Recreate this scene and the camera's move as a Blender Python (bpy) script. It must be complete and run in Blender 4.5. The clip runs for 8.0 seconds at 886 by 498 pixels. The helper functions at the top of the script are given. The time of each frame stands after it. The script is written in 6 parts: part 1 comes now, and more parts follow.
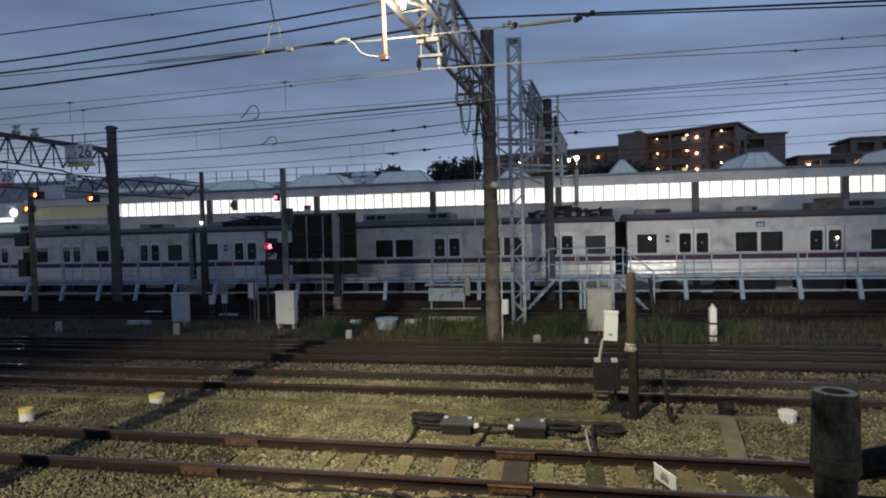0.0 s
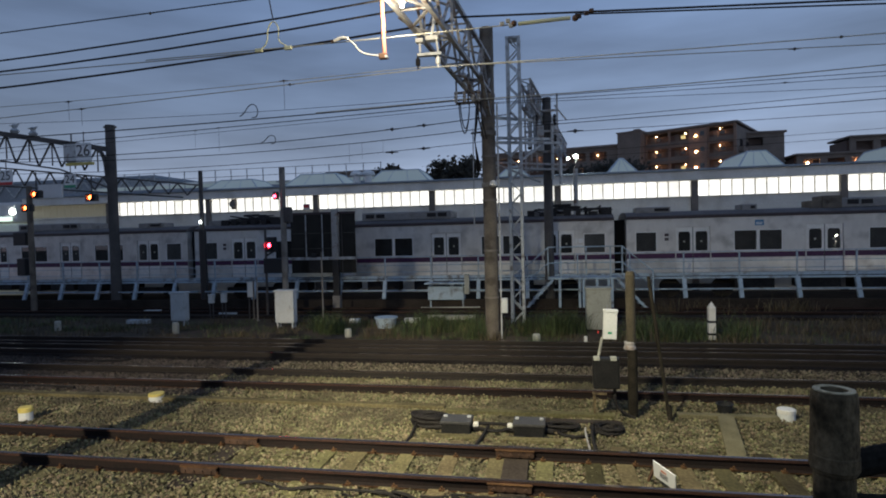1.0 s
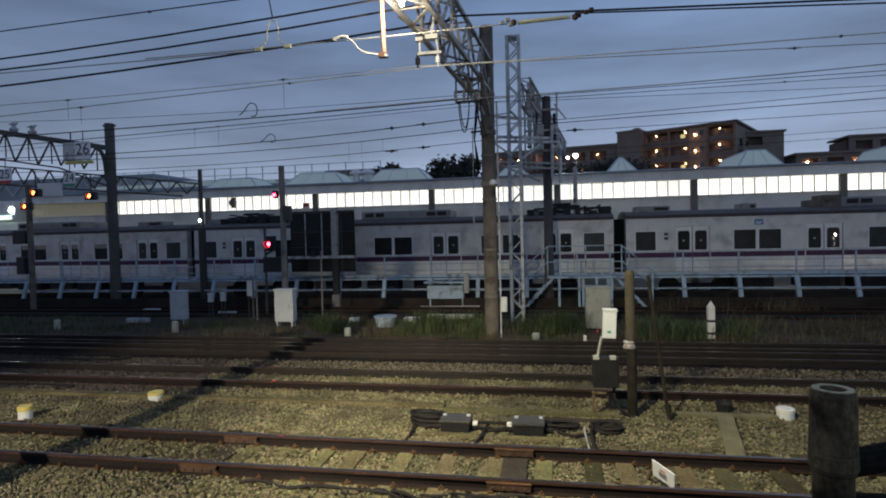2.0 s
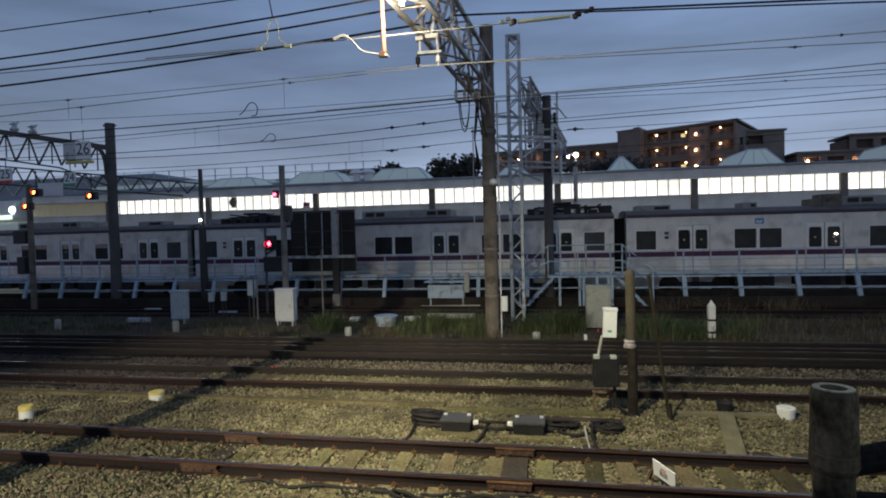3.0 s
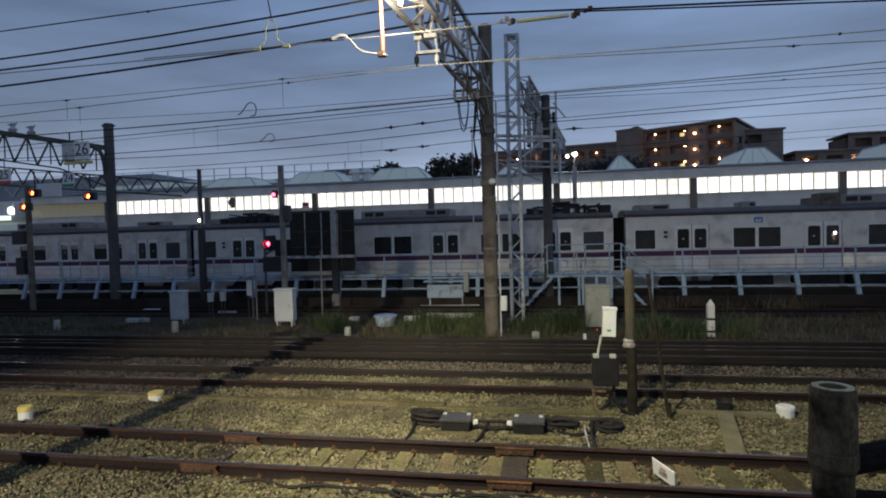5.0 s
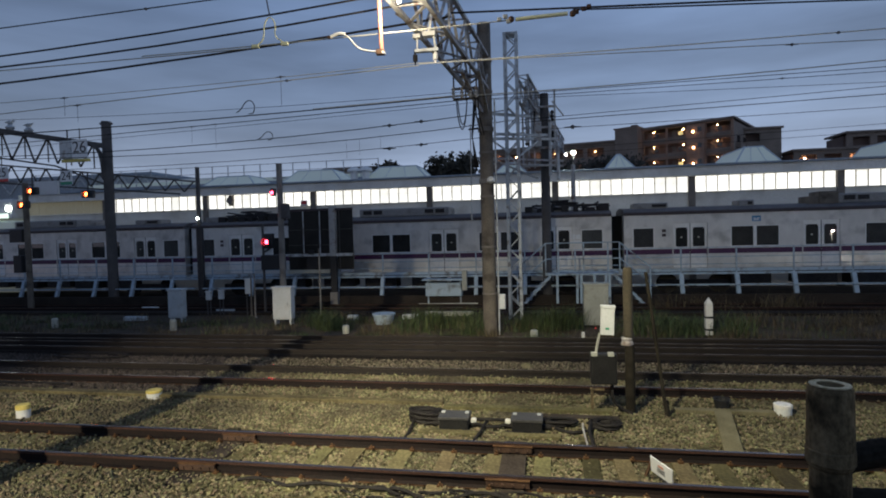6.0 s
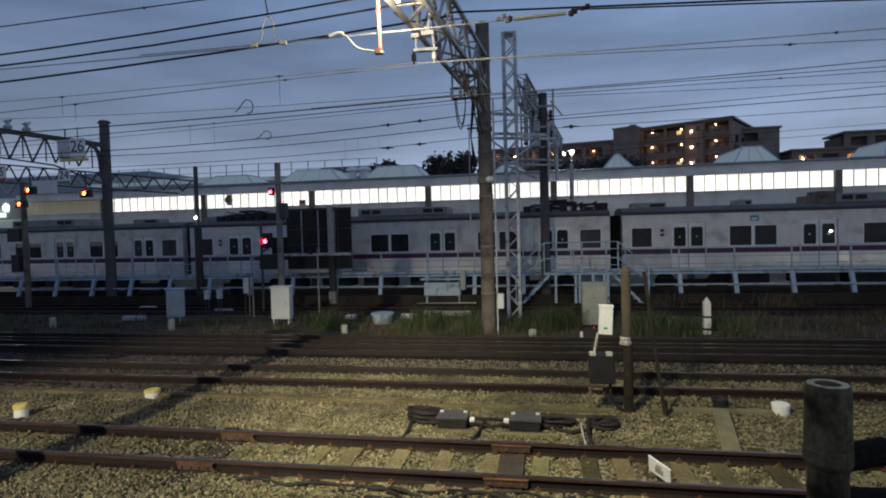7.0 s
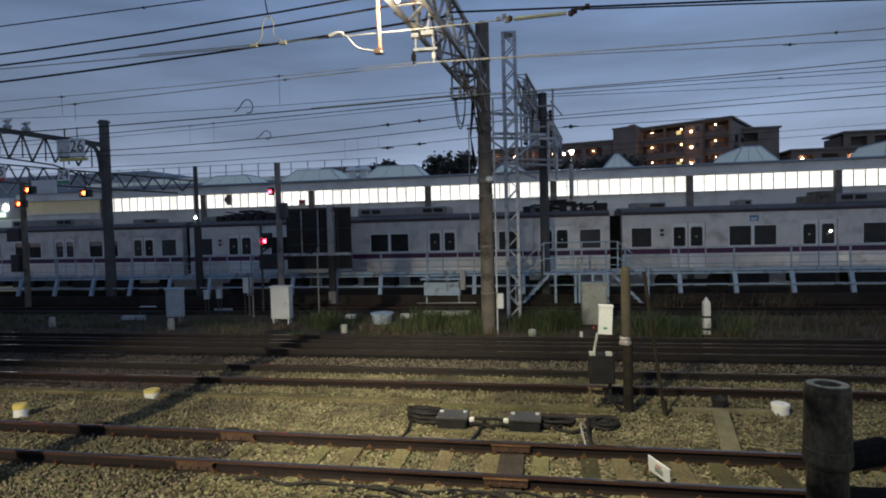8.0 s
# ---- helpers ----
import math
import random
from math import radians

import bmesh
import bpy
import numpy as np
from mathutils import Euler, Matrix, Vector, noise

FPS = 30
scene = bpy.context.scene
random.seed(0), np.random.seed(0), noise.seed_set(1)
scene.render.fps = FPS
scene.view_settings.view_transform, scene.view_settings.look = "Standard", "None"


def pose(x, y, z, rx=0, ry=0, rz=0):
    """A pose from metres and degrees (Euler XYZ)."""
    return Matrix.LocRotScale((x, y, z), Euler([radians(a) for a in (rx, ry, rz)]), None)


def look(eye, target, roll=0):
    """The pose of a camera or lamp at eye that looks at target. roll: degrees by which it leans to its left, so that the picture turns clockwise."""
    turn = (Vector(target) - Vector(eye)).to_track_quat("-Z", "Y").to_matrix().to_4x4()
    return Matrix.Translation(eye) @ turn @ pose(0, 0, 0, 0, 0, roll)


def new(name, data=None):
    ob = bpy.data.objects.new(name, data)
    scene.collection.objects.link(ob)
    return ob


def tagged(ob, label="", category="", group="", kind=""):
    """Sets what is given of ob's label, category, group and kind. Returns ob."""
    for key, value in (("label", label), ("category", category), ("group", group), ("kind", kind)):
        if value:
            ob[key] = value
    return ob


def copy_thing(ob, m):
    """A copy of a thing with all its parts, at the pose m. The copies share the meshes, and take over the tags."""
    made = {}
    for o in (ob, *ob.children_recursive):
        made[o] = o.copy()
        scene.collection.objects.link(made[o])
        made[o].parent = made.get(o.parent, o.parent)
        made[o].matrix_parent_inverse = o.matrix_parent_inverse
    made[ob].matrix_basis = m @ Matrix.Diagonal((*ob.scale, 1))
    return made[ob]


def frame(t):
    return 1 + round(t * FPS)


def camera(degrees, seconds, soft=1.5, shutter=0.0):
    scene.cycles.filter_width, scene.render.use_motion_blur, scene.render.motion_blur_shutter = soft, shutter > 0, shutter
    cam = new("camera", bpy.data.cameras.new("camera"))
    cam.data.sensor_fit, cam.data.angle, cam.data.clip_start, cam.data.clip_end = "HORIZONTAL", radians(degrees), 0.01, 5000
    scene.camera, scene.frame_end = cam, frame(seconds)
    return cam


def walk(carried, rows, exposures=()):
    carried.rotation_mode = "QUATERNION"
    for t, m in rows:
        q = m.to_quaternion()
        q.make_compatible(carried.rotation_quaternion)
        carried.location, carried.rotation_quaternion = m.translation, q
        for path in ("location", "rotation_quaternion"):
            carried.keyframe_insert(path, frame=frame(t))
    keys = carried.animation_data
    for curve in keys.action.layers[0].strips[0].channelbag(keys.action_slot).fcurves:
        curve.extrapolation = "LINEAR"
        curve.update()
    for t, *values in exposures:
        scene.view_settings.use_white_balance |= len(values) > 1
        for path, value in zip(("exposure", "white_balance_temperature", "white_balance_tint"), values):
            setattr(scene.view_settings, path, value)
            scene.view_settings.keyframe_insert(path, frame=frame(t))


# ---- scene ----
cam = camera(76.2, 8.0, soft=1.9)


def aim(tilt, roll, yaw):
    """Pose of the hand-held camera, which only turns: degrees of tilt, roll and yaw."""
    return pose(0, 0, 2.985) @ pose(0, 0, 0, 0, 0, yaw) @ pose(0, 0, 0, 90 + tilt) @ pose(0, 0, 0, 0, 0, roll)


walk(cam, [
    (0.0, aim(-1.476, -1.37, 10.737)), (0.5, aim(-1.596, -1.405, 10.713)), (1.0, aim(-1.614, -1.432, 10.663)),
    (1.5, aim(-1.667, -1.35, 10.605)), (3.0, aim(-1.781, -1.438, 10.662)), (3.5, aim(-1.78, -1.411, 10.667)),
    (4.0, aim(-1.77, -1.406, 10.663)), (4.5, aim(-1.766, -1.52, 10.657)), (6.0, aim(-1.997, -1.53, 10.435)),
    (6.5, aim(-2.033, -1.494, 10.348)), (7.0, aim(-2.051, -1.496, 10.286)), (7.5, aim(-2.052, -1.49, 10.193)),
    (8.0, aim(-2.061, -1.478, 10.261))])

# ---- light ----
scene.view_settings.exposure = 0.05
world = bpy.data.worlds.new("dusk")
scene.world = world
world.use_nodes = True
wn, wl = world.node_tree.nodes, world.node_tree.links
sky = wn.new("ShaderNodeTexSky")
sky.sky_type, sky.sun_disc, sky.sun_elevation, sky.sun_rotation = "NISHITA", False, radians(2.0), radians(250)
coord = wn.new("ShaderNodeTexCoord")
stretch = wn.new("ShaderNodeMapping")
stretch.inputs["Scale"].default_value = (1.2, 1.2, 7.0)
cloud = wn.new("ShaderNodeTexNoise")
cloud.inputs["Scale"].default_value, cloud.inputs["Detail"].default_value = 1.7, 5
cloud.inputs["Roughness"].default_value = 0.5
split = wn.new("ShaderNodeSeparateXYZ")
wl.new(coord.outputs["Generated"], stretch.inputs["Vector"])
wl.new(stretch.outputs["Vector"], cloud.inputs["Vector"])
wl.new(coord.outputs["Generated"], split.inputs["Vector"])
ramp = wn.new("ShaderNodeValToRGB")
ramp.color_ramp.elements[0].position, ramp.color_ramp.elements[0].color = 0.02, (0.41, 0.50, 0.69, 1)
ramp.color_ramp.elements[1].position, ramp.color_ramp.elements[1].color = 0.55, (0.09, 0.145, 0.28, 1)
mid = ramp.color_ramp.elements.new(0.2)
mid.color = (0.18, 0.246, 0.38, 1)
high = ramp.color_ramp.elements.new(0.36)
high.color = (0.143, 0.212, 0.362, 1)
wl.new(split.outputs["Z"], ramp.inputs["Fac"])
veil = wn.new("ShaderNodeMapRange")
veil.inputs["From Min"].default_value, veil.inputs["From Max"].default_value = 0.3, 0.7
veil.inputs["To Min"].default_value, veil.inputs["To Max"].default_value = 0.68, 1.26
wl.new(cloud.outputs["Fac"], veil.inputs["Value"])
afterglow = wn.new("ShaderNodeMath")
afterglow.operation = "MULTIPLY_ADD"
afterglow.inputs[1].default_value, afterglow.inputs[2].default_value = 0.25, 0.955
wl.new(split.outputs["X"], afterglow.inputs[0])
shade = wn.new("ShaderNodeMath")
shade.operation = "MULTIPLY"
wl.new(veil.outputs["Result"], shade.inputs[0])
wl.new(afterglow.outputs[0], shade.inputs[1])
overcast = wn.new("ShaderNodeVectorMath")
overcast.operation = "SCALE"
wl.new(ramp.outputs["Color"], overcast.inputs["Vector"])
wl.new(shade.outputs[0], overcast.inputs["Scale"])
glimmer = wn.new("ShaderNodeVectorMath")
glimmer.operation = "MULTIPLY_ADD"
glimmer.inputs[1].default_value = (0.01, 0.01, 0.01)
wl.new(sky.outputs["Color"], glimmer.inputs[0])
wl.new(overcast.outputs["Vector"], glimmer.inputs[2])
wl.new(glimmer.outputs["Vector"], wn["Background"].inputs["Color"])
wn["Background"].inputs["Strength"].default_value = 1.09


def lamp(name, kind, m, energy, colour, size):
    data = bpy.data.lights.new(name, kind)
    data.energy, data.color = energy, colour
    if kind == "AREA":
        data.size = size
    else:
        data.shadow_soft_size = size
    ob = new(name, data)
    ob.matrix_world = m
    return ob


# the floodlight under the catenary beam, the small lamp on its chord, and the yard lamp on its pole behind the fence
flood = lamp("floodlight_light", "SPOT", look((-2.45, 3.2, 6.75), (-0.2, 10.3, 0)), 4400, (0.96, 0.88, 0.63), 0.35)
flood.data.spot_size, flood.data.spot_blend = radians(78), 0.75
chord = lamp("beam_lamp_light", "POINT", pose(-2.5, 9.3, 6.8), 170, (1.0, 0.88, 0.66), 0.06)
yard = lamp("yard_lamp_light", "SPOT", look((-8.13, -11.0, 9.2), (-7.0, 7.0, 0)), 17500, (0.98, 0.87, 0.65), 0.1)
yard.data.spot_size, yard.data.spot_blend = radians(33), 0.75


# ---- materials ----
def material(name, a, b, rough=0.6, metal=0.0, scale=3.0, fine=40.0, bump=0.2, spread=0.5, vary=0.0, specular=0.5, streak=1.0, dirt=None, hue=0.0):
    """Two-scale noise between two colours, fine relief, and optional variation from piece to piece."""
    m = bpy.data.materials.new(name)
    m.use_nodes = True
    n, l = m.node_tree.nodes, m.node_tree.links
    bsdf = n["Principled BSDF"]
    co = n.new("ShaderNodeTexCoord")
    mp = n.new("ShaderNodeMapping")
    mp.inputs["Scale"].default_value = (1, 1, streak)
    l.new(co.outputs["Object"], mp.inputs["Vector"])
    big, small = n.new("ShaderNodeTexNoise"), n.new("ShaderNodeTexNoise")
    big.inputs["Scale"].default_value, big.inputs["Detail"].default_value = scale, 4
    small.inputs["Scale"].default_value, small.inputs["Detail"].default_value = fine, 3
    for t in (big, small):
        l.new(mp.outputs["Vector"], t.inputs["Vector"])
    add = n.new("ShaderNodeMath")
    add.operation = "ADD"
    l.new(big.outputs["Fac"], add.inputs[0])
    l.new(small.outputs["Fac"], add.inputs[1])
    rng = n.new("ShaderNodeMapRange")
    rng.inputs["From Min"].default_value, rng.inputs["From Max"].default_value = 1 - spread / 2, 1 + spread / 2
    l.new(add.outputs[0], rng.inputs["Value"])
    mix = n.new("ShaderNodeMix")
    mix.data_type = "RGBA"
    mix.inputs["A"].default_value, mix.inputs["B"].default_value = (*a, 1), (*b, 1)
    l.new(rng.outputs["Result"], mix.inputs["Factor"])
    colour = mix.outputs["Result"]
    if vary:
        info = n.new("ShaderNodeObjectInfo")
        geo = n.new("ShaderNodeNewGeometry")
        both = n.new("ShaderNodeMath")
        both.operation = "ADD"
        l.new(info.outputs["Random"], both.inputs[0])
        l.new(geo.outputs["Random Per Island"], both.inputs[1])
        vr = n.new("ShaderNodeMapRange")
        vr.inputs["From Min"].default_value, vr.inputs["From Max"].default_value = 0.0, 1.0
        vr.inputs["To Min"].default_value, vr.inputs["To Max"].default_value = 1 - vary, 1 + vary
        wrap = n.new("ShaderNodeMath")
        wrap.operation = "FRACT"
        l.new(both.outputs[0], wrap.inputs[0])
        l.new(wrap.outputs[0], vr.inputs["Value"])
        hsv = n.new("ShaderNodeHueSaturation")
        l.new(vr.outputs["Result"], hsv.inputs["Value"])
        l.new(colour, hsv.inputs["Color"])
        colour = hsv.outputs["Color"]
        if hue:
            spin, loose, tint = n.new("ShaderNodeMath"), n.new("ShaderNodeMath"), n.new("ShaderNodeMapRange")
            spin.operation, loose.operation = "MULTIPLY", "FRACT"
            spin.inputs[1].default_value = 7.31
            l.new(both.outputs[0], spin.inputs[0])
            l.new(spin.outputs[0], loose.inputs[0])
            l.new(loose.outputs[0], tint.inputs["Value"])
            tint.inputs["To Min"].default_value, tint.inputs["To Max"].default_value = 0.5 - 0.6 * hue, 0.5 + hue
            l.new(tint.outputs["Result"], hsv.inputs["Hue"])
    if dirt:
        spots = n.new("ShaderNodeTexNoise")
        spots.inputs["Scale"].default_value, spots.inputs["Detail"].default_value = dirt[1], 6
        l.new(co.outputs["Object"], spots.inputs["Vector"])
        cut = n.new("ShaderNodeMapRange")
        cut.inputs["From Min"].default_value, cut.inputs["From Max"].default_value = 0.5, 0.68
        l.new(spots.outputs["Fac"], cut.inputs["Value"])
        lay = n.new("ShaderNodeMix")
        lay.data_type = "RGBA"
        lay.inputs["B"].default_value = (*dirt[0], 1)
        l.new(cut.outputs["Result"], lay.inputs["Factor"])
        l.new(colour, lay.inputs["A"])
        colour = lay.outputs["Result"]
    l.new(colour, bsdf.inputs["Base Color"])
    rr = n.new("ShaderNodeMapRange")
    rr.inputs["To Min"].default_value, rr.inputs["To Max"].default_value = max(rough - 0.12, 0.02), min(rough + 0.12, 1)
    l.new(big.outputs["Fac"], rr.inputs["Value"])
    l.new(rr.outputs["Result"], bsdf.inputs["Roughness"])
    bsdf.inputs["Metallic"].default_value = metal
    bsdf.inputs["Specular IOR Level"].default_value = specular
    if bump:
        bp = n.new("ShaderNodeBump")
        bp.inputs["Strength"].default_value, bp.inputs["Distance"].default_value = bump, 0.01
        l.new(small.outputs["Fac"], bp.inputs["Height"])
        l.new(bp.outputs["Normal"], bsdf.inputs["Normal"])
    return m


def glowing(name, colour, strength):
    m = material(name, colour, colour, 0.5, scale=2)
    b = m.node_tree.nodes["Principled BSDF"]
    b.inputs["Emission Color"].default_value, b.inputs["Emission Strength"].default_value = (*colour, 1), strength
    return m


def clear_glass(name, tint, vary=0.0):
    m = material(name, tint, tuple(c * 1.8 for c in tint), 0.06, scale=1.5, bump=0, specular=0.6, vary=vary)
    gloss = m.node_tree.nodes["Principled BSDF"].inputs["Roughness"]
    m.node_tree.links.remove(gloss.links[0])
    gloss.default_value = 0.0
    return m


BALLAST = material("ballast", (0.0869, 0.0731, 0.0408), (0.273, 0.232, 0.139), 0.95, fine=60, bump=0.9, vary=0.55, spread=0.6, specular=0.2, dirt=((0.095, 0.083, 0.055), 0.7), hue=0.055)
BROWNBED = material("brown_ballast", (0.0731, 0.0593, 0.043), (0.185, 0.153, 0.11), 0.95, fine=60, bump=0.9, vary=0.8, spread=0.7, specular=0.15, hue=0.04)
DUSTBED = material("sooty_grey_ballast", (0.05, 0.041, 0.035), (0.135, 0.112, 0.094), 0.95, fine=60, bump=0.7, vary=0.45, spread=0.7, specular=0.12, hue=0.03)
GROUND = material("yard_soil", (0.045, 0.034, 0.024), (0.135, 0.105, 0.074), 0.95, scale=0.8, fine=26, bump=1.0, spread=0.7, specular=0.1, dirt=((0.035, 0.028, 0.02), 0.5))
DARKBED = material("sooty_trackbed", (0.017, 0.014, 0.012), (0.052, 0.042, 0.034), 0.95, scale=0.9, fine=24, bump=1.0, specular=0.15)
# near-black: grime plus the shade under the rail head, put into the colour
RAIL = material("rusty_rail", (0.007, 0.005, 0.004), (0.018, 0.010, 0.008), 0.8, metal=0.1, scale=1.2, fine=30, bump=0.4, specular=0.3)
RUSTFOOT = material("flaking_rust", (0.0459, 0.0253, 0.0131), (0.126, 0.0673, 0.0321), 0.9, scale=4, fine=50, bump=0.5, specular=0.1)
CHEEK = material("rust_red_rail_cheek", (0.0289, 0.0145, 0.011), (0.0723, 0.034, 0.0229), 0.7, metal=0.1, scale=2, fine=40, bump=0.3, specular=0.3)
DARKIRON = material("dark_greased_iron", (0.035, 0.022, 0.016), (0.10, 0.055, 0.034), 0.6, metal=0.2, scale=8, fine=60, bump=0.4)
RAILTOP = material("worn_rail_head", (0.15, 0.105, 0.085), (0.28, 0.215, 0.18), 0.15, metal=0.9, scale=0.7, fine=60, bump=0.06)
DARKRAIL = material("dark_rail", (0.0088, 0.0066, 0.0055), (0.022, 0.0154, 0.011), 0.75, metal=0.2, scale=1.2, fine=30, bump=0.4)
TIMBER = material("sleeper_timber", (0.0597, 0.0491, 0.0253), (0.151, 0.126, 0.0646), 0.9, scale=2, fine=22, bump=0.6, vary=0.6, specular=0.15, hue=0.03)
OILED = material("oiled_timber", (0.026, 0.020, 0.016), (0.06, 0.048, 0.038), 0.8, scale=3, fine=30, bump=0.5, specular=0.15)
IRON = material("rusty_iron", (0.055, 0.03, 0.018), (0.16, 0.085, 0.045), 0.8, metal=0.2, scale=8, fine=60, bump=0.4)
RIBSTEEL = material("bright_ribbed_stainless", (0.60, 0.59, 0.57), (0.78, 0.77, 0.74), 0.36, metal=0.6, scale=0.7, fine=3.0, bump=0.03, spread=0.9, dirt=((0.52, 0.50, 0.47), 1.6))
STEEL = material("brushed_stainless", (0.55, 0.525, 0.49), (0.76, 0.735, 0.69), 0.55, metal=0.25, scale=0.5, fine=3.0, bump=0.02, spread=0.8, streak=0.4, dirt=((0.43, 0.41, 0.38), 1.5))
DOORSTEEL = material("plain_stainless_door", (0.70, 0.69, 0.66), (0.84, 0.83, 0.80), 0.5, metal=0.2, scale=0.8, fine=6, bump=0.02)
PURPLE = material("purple_stripe", (0.045, 0.008, 0.045), (0.075, 0.014, 0.07), 0.5, scale=2)
ROOFGREY = material("train_roof", (0.085, 0.076, 0.072), (0.16, 0.145, 0.138), 0.8, scale=1.5, fine=20)
GUTTER = material("roof_gutter", (0.04, 0.028, 0.03), (0.075, 0.055, 0.058), 0.7, scale=2)
TRAINGLASS = clear_glass("dark_train_glass", (0.036, 0.036, 0.034), 0.6)
SCREEN = material("smoked_screen", (0.010, 0.010, 0.009), (0.030, 0.028, 0.024), 0.35, scale=1.5, bump=0.02, specular=0.25)
UNITGREY = material("roof_unit_paint", (0.22, 0.21, 0.20), (0.34, 0.33, 0.315), 0.7, scale=2, fine=20, dirt=((0.14, 0.13, 0.12), 2.0))
RUBBER = material("black_rubber", (0.008, 0.008, 0.008), (0.02, 0.02, 0.02), 0.7, scale=5)
UNDER = material("underframe", (0.012, 0.011, 0.011), (0.04, 0.036, 0.034), 0.85, scale=3, fine=20)
SKYBLUE = material("pale_blue_paint", (0.32, 0.42, 0.50), (0.44, 0.54, 0.62), 0.55, scale=3, fine=40, bump=0.15, dirt=((0.16, 0.17, 0.17), 3.0))
DECK = material("galvanised_deck", (0.25, 0.30, 0.35), (0.36, 0.41, 0.46), 0.6, metal=0.2, scale=3)
GALV = material("galvanised_steel", (0.42, 0.44, 0.44), (0.58, 0.60, 0.60), 0.55, metal=0.2, scale=4, fine=50, dirt=((0.24, 0.22, 0.20), 5.0))
GREYSTEEL = material("weathered_truss_steel", (0.312, 0.305, 0.293), (0.546, 0.533, 0.507), 0.6, metal=0.2, scale=4, fine=40, dirt=((0.15, 0.085, 0.05), 4.0))
CONCRETE = material("aged_concrete", (0.17, 0.155, 0.135), (0.30, 0.28, 0.25), 0.9, scale=1.6, fine=30, bump=0.4, dirt=((0.09, 0.08, 0.07), 1.4))
DARKPOLE = material("dark_pole", (0.05, 0.047, 0.046), (0.10, 0.094, 0.09), 0.8, scale=2, fine=30)
POLEBROWN = material("brown_pole", (0.102, 0.084, 0.066), (0.198, 0.168, 0.132), 0.85, scale=2.5, fine=40, bump=0.3, dirt=((0.05, 0.04, 0.03), 2.0))
CABLE = material("black_cable", (0.0104, 0.0088, 0.008), (0.0256, 0.0224, 0.02), 0.7, scale=6, specular=0.2)
# wire colour raised to paint lamplight on stretches no lamp reaches
LITWIRE = material("bright_scraped_wire", (0.68, 0.66, 0.56), (0.85, 0.83, 0.72), 0.4, metal=0.2, scale=2)
COPPER = material("weathered_wire", (0.38, 0.37, 0.31), (0.55, 0.53, 0.44), 0.45, metal=0.2, scale=2)
WHITEBOX = material("white_enamel", (0.614, 0.632, 0.595), (0.725, 0.735, 0.707), 0.5, scale=2, fine=30, bump=0.05, dirt=((0.60, 0.60, 0.55), 4.0))
GREYBOX = material("grey_cabinet_paint", (0.40, 0.45, 0.47), (0.52, 0.57, 0.58), 0.6, scale=2, dirt=((0.37, 0.40, 0.40), 4.0))
BEIGEBOX = material("beige_cabinet_paint", (0.34, 0.34, 0.28), (0.45, 0.45, 0.38), 0.6, scale=2, dirt=((0.29, 0.28, 0.23), 4.0))
INSUL = material("glazed_insulator", (0.72, 0.70, 0.62), (0.82, 0.80, 0.74), 0.3, scale=5)
YELLOWROD = material("yellow_insulator_rod", (0.72, 0.69, 0.34), (0.86, 0.84, 0.55), 0.45, scale=4)
ORANGEROD = material("salmon_insulator_tube", (0.46, 0.17, 0.10), (0.56, 0.23, 0.14), 0.5, scale=4)
SHEDWALL = material("shed_cladding", (0.74, 0.69, 0.59), (0.86, 0.82, 0.73), 0.7, scale=0.7, fine=12, dirt=((0.63, 0.58, 0.49), 0.8))
FASCIA = material("shed_fascia", (0.76, 0.73, 0.67), (0.87, 0.85, 0.80), 0.6, scale=0.5, fine=8, dirt=((0.66, 0.63, 0.57), 0.7))
SHEDROOF = material("shed_roofing", (0.20, 0.24, 0.28), (0.32, 0.36, 0.40), 0.6, scale=0.5, fine=8)
SKYLIGHT = glowing("skylight_panel", (0.66, 0.72, 0.62), 0.08)
CURBFRAME = material("pale_skylight_frame", (0.42, 0.50, 0.56), (0.54, 0.61, 0.66), 0.6, scale=2)
LITPANE = glowing("lit_frosted_pane", (1.0, 0.98, 0.89), 1.6)
pn, pl = LITPANE.node_tree.nodes, LITPANE.node_tree.links
pane_info, pane_noise, pane_sum, pane_range = pn.new("ShaderNodeObjectInfo"), pn.new("ShaderNodeTexNoise"), pn.new("ShaderNodeMath"), pn.new("ShaderNodeMapRange")
pane_noise.inputs["Scale"].default_value = 1.6
pl.new(pane_info.outputs["Random"], pane_sum.inputs[0])
pl.new(pane_noise.outputs["Fac"], pane_sum.inputs[1])
pane_range.inputs["From Min"].default_value, pane_range.inputs["From Max"].default_value = 0.3, 1.6
pane_range.inputs["To Min"].default_value, pane_range.inputs["To Max"].default_value = 0.72, 1.5
pl.new(pane_sum.outputs[0], pane_range.inputs["Value"])
pl.new(pane_range.outputs["Result"], pn["Principled BSDF"].inputs["Emission Strength"])
DIMPANE = glowing("dimly_lit_frosted_pane", (0.52, 0.46, 0.30), 0.11)
COLUMN = material("brown_column", (0.14, 0.12, 0.10), (0.22, 0.19, 0.165), 0.7, scale=2)
BRICKWALL = material("brown_tile_facade", (0.23, 0.145, 0.10), (0.34, 0.225, 0.16), 0.8, scale=0.4, fine=6)
LITROOM = glowing("lit_corridor_window", (0.9, 0.8, 0.36), 0.55)
FLATWALL = material("grey_brown_facade", (0.175, 0.135, 0.105), (0.275, 0.215, 0.17), 0.8, scale=0.4, fine=6)
# recess walls: shade behind corridors and balconies put into a darker colour
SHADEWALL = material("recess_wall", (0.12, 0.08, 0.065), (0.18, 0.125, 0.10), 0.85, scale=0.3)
FARGLASS = clear_glass("far_glass", (0.02, 0.022, 0.025))
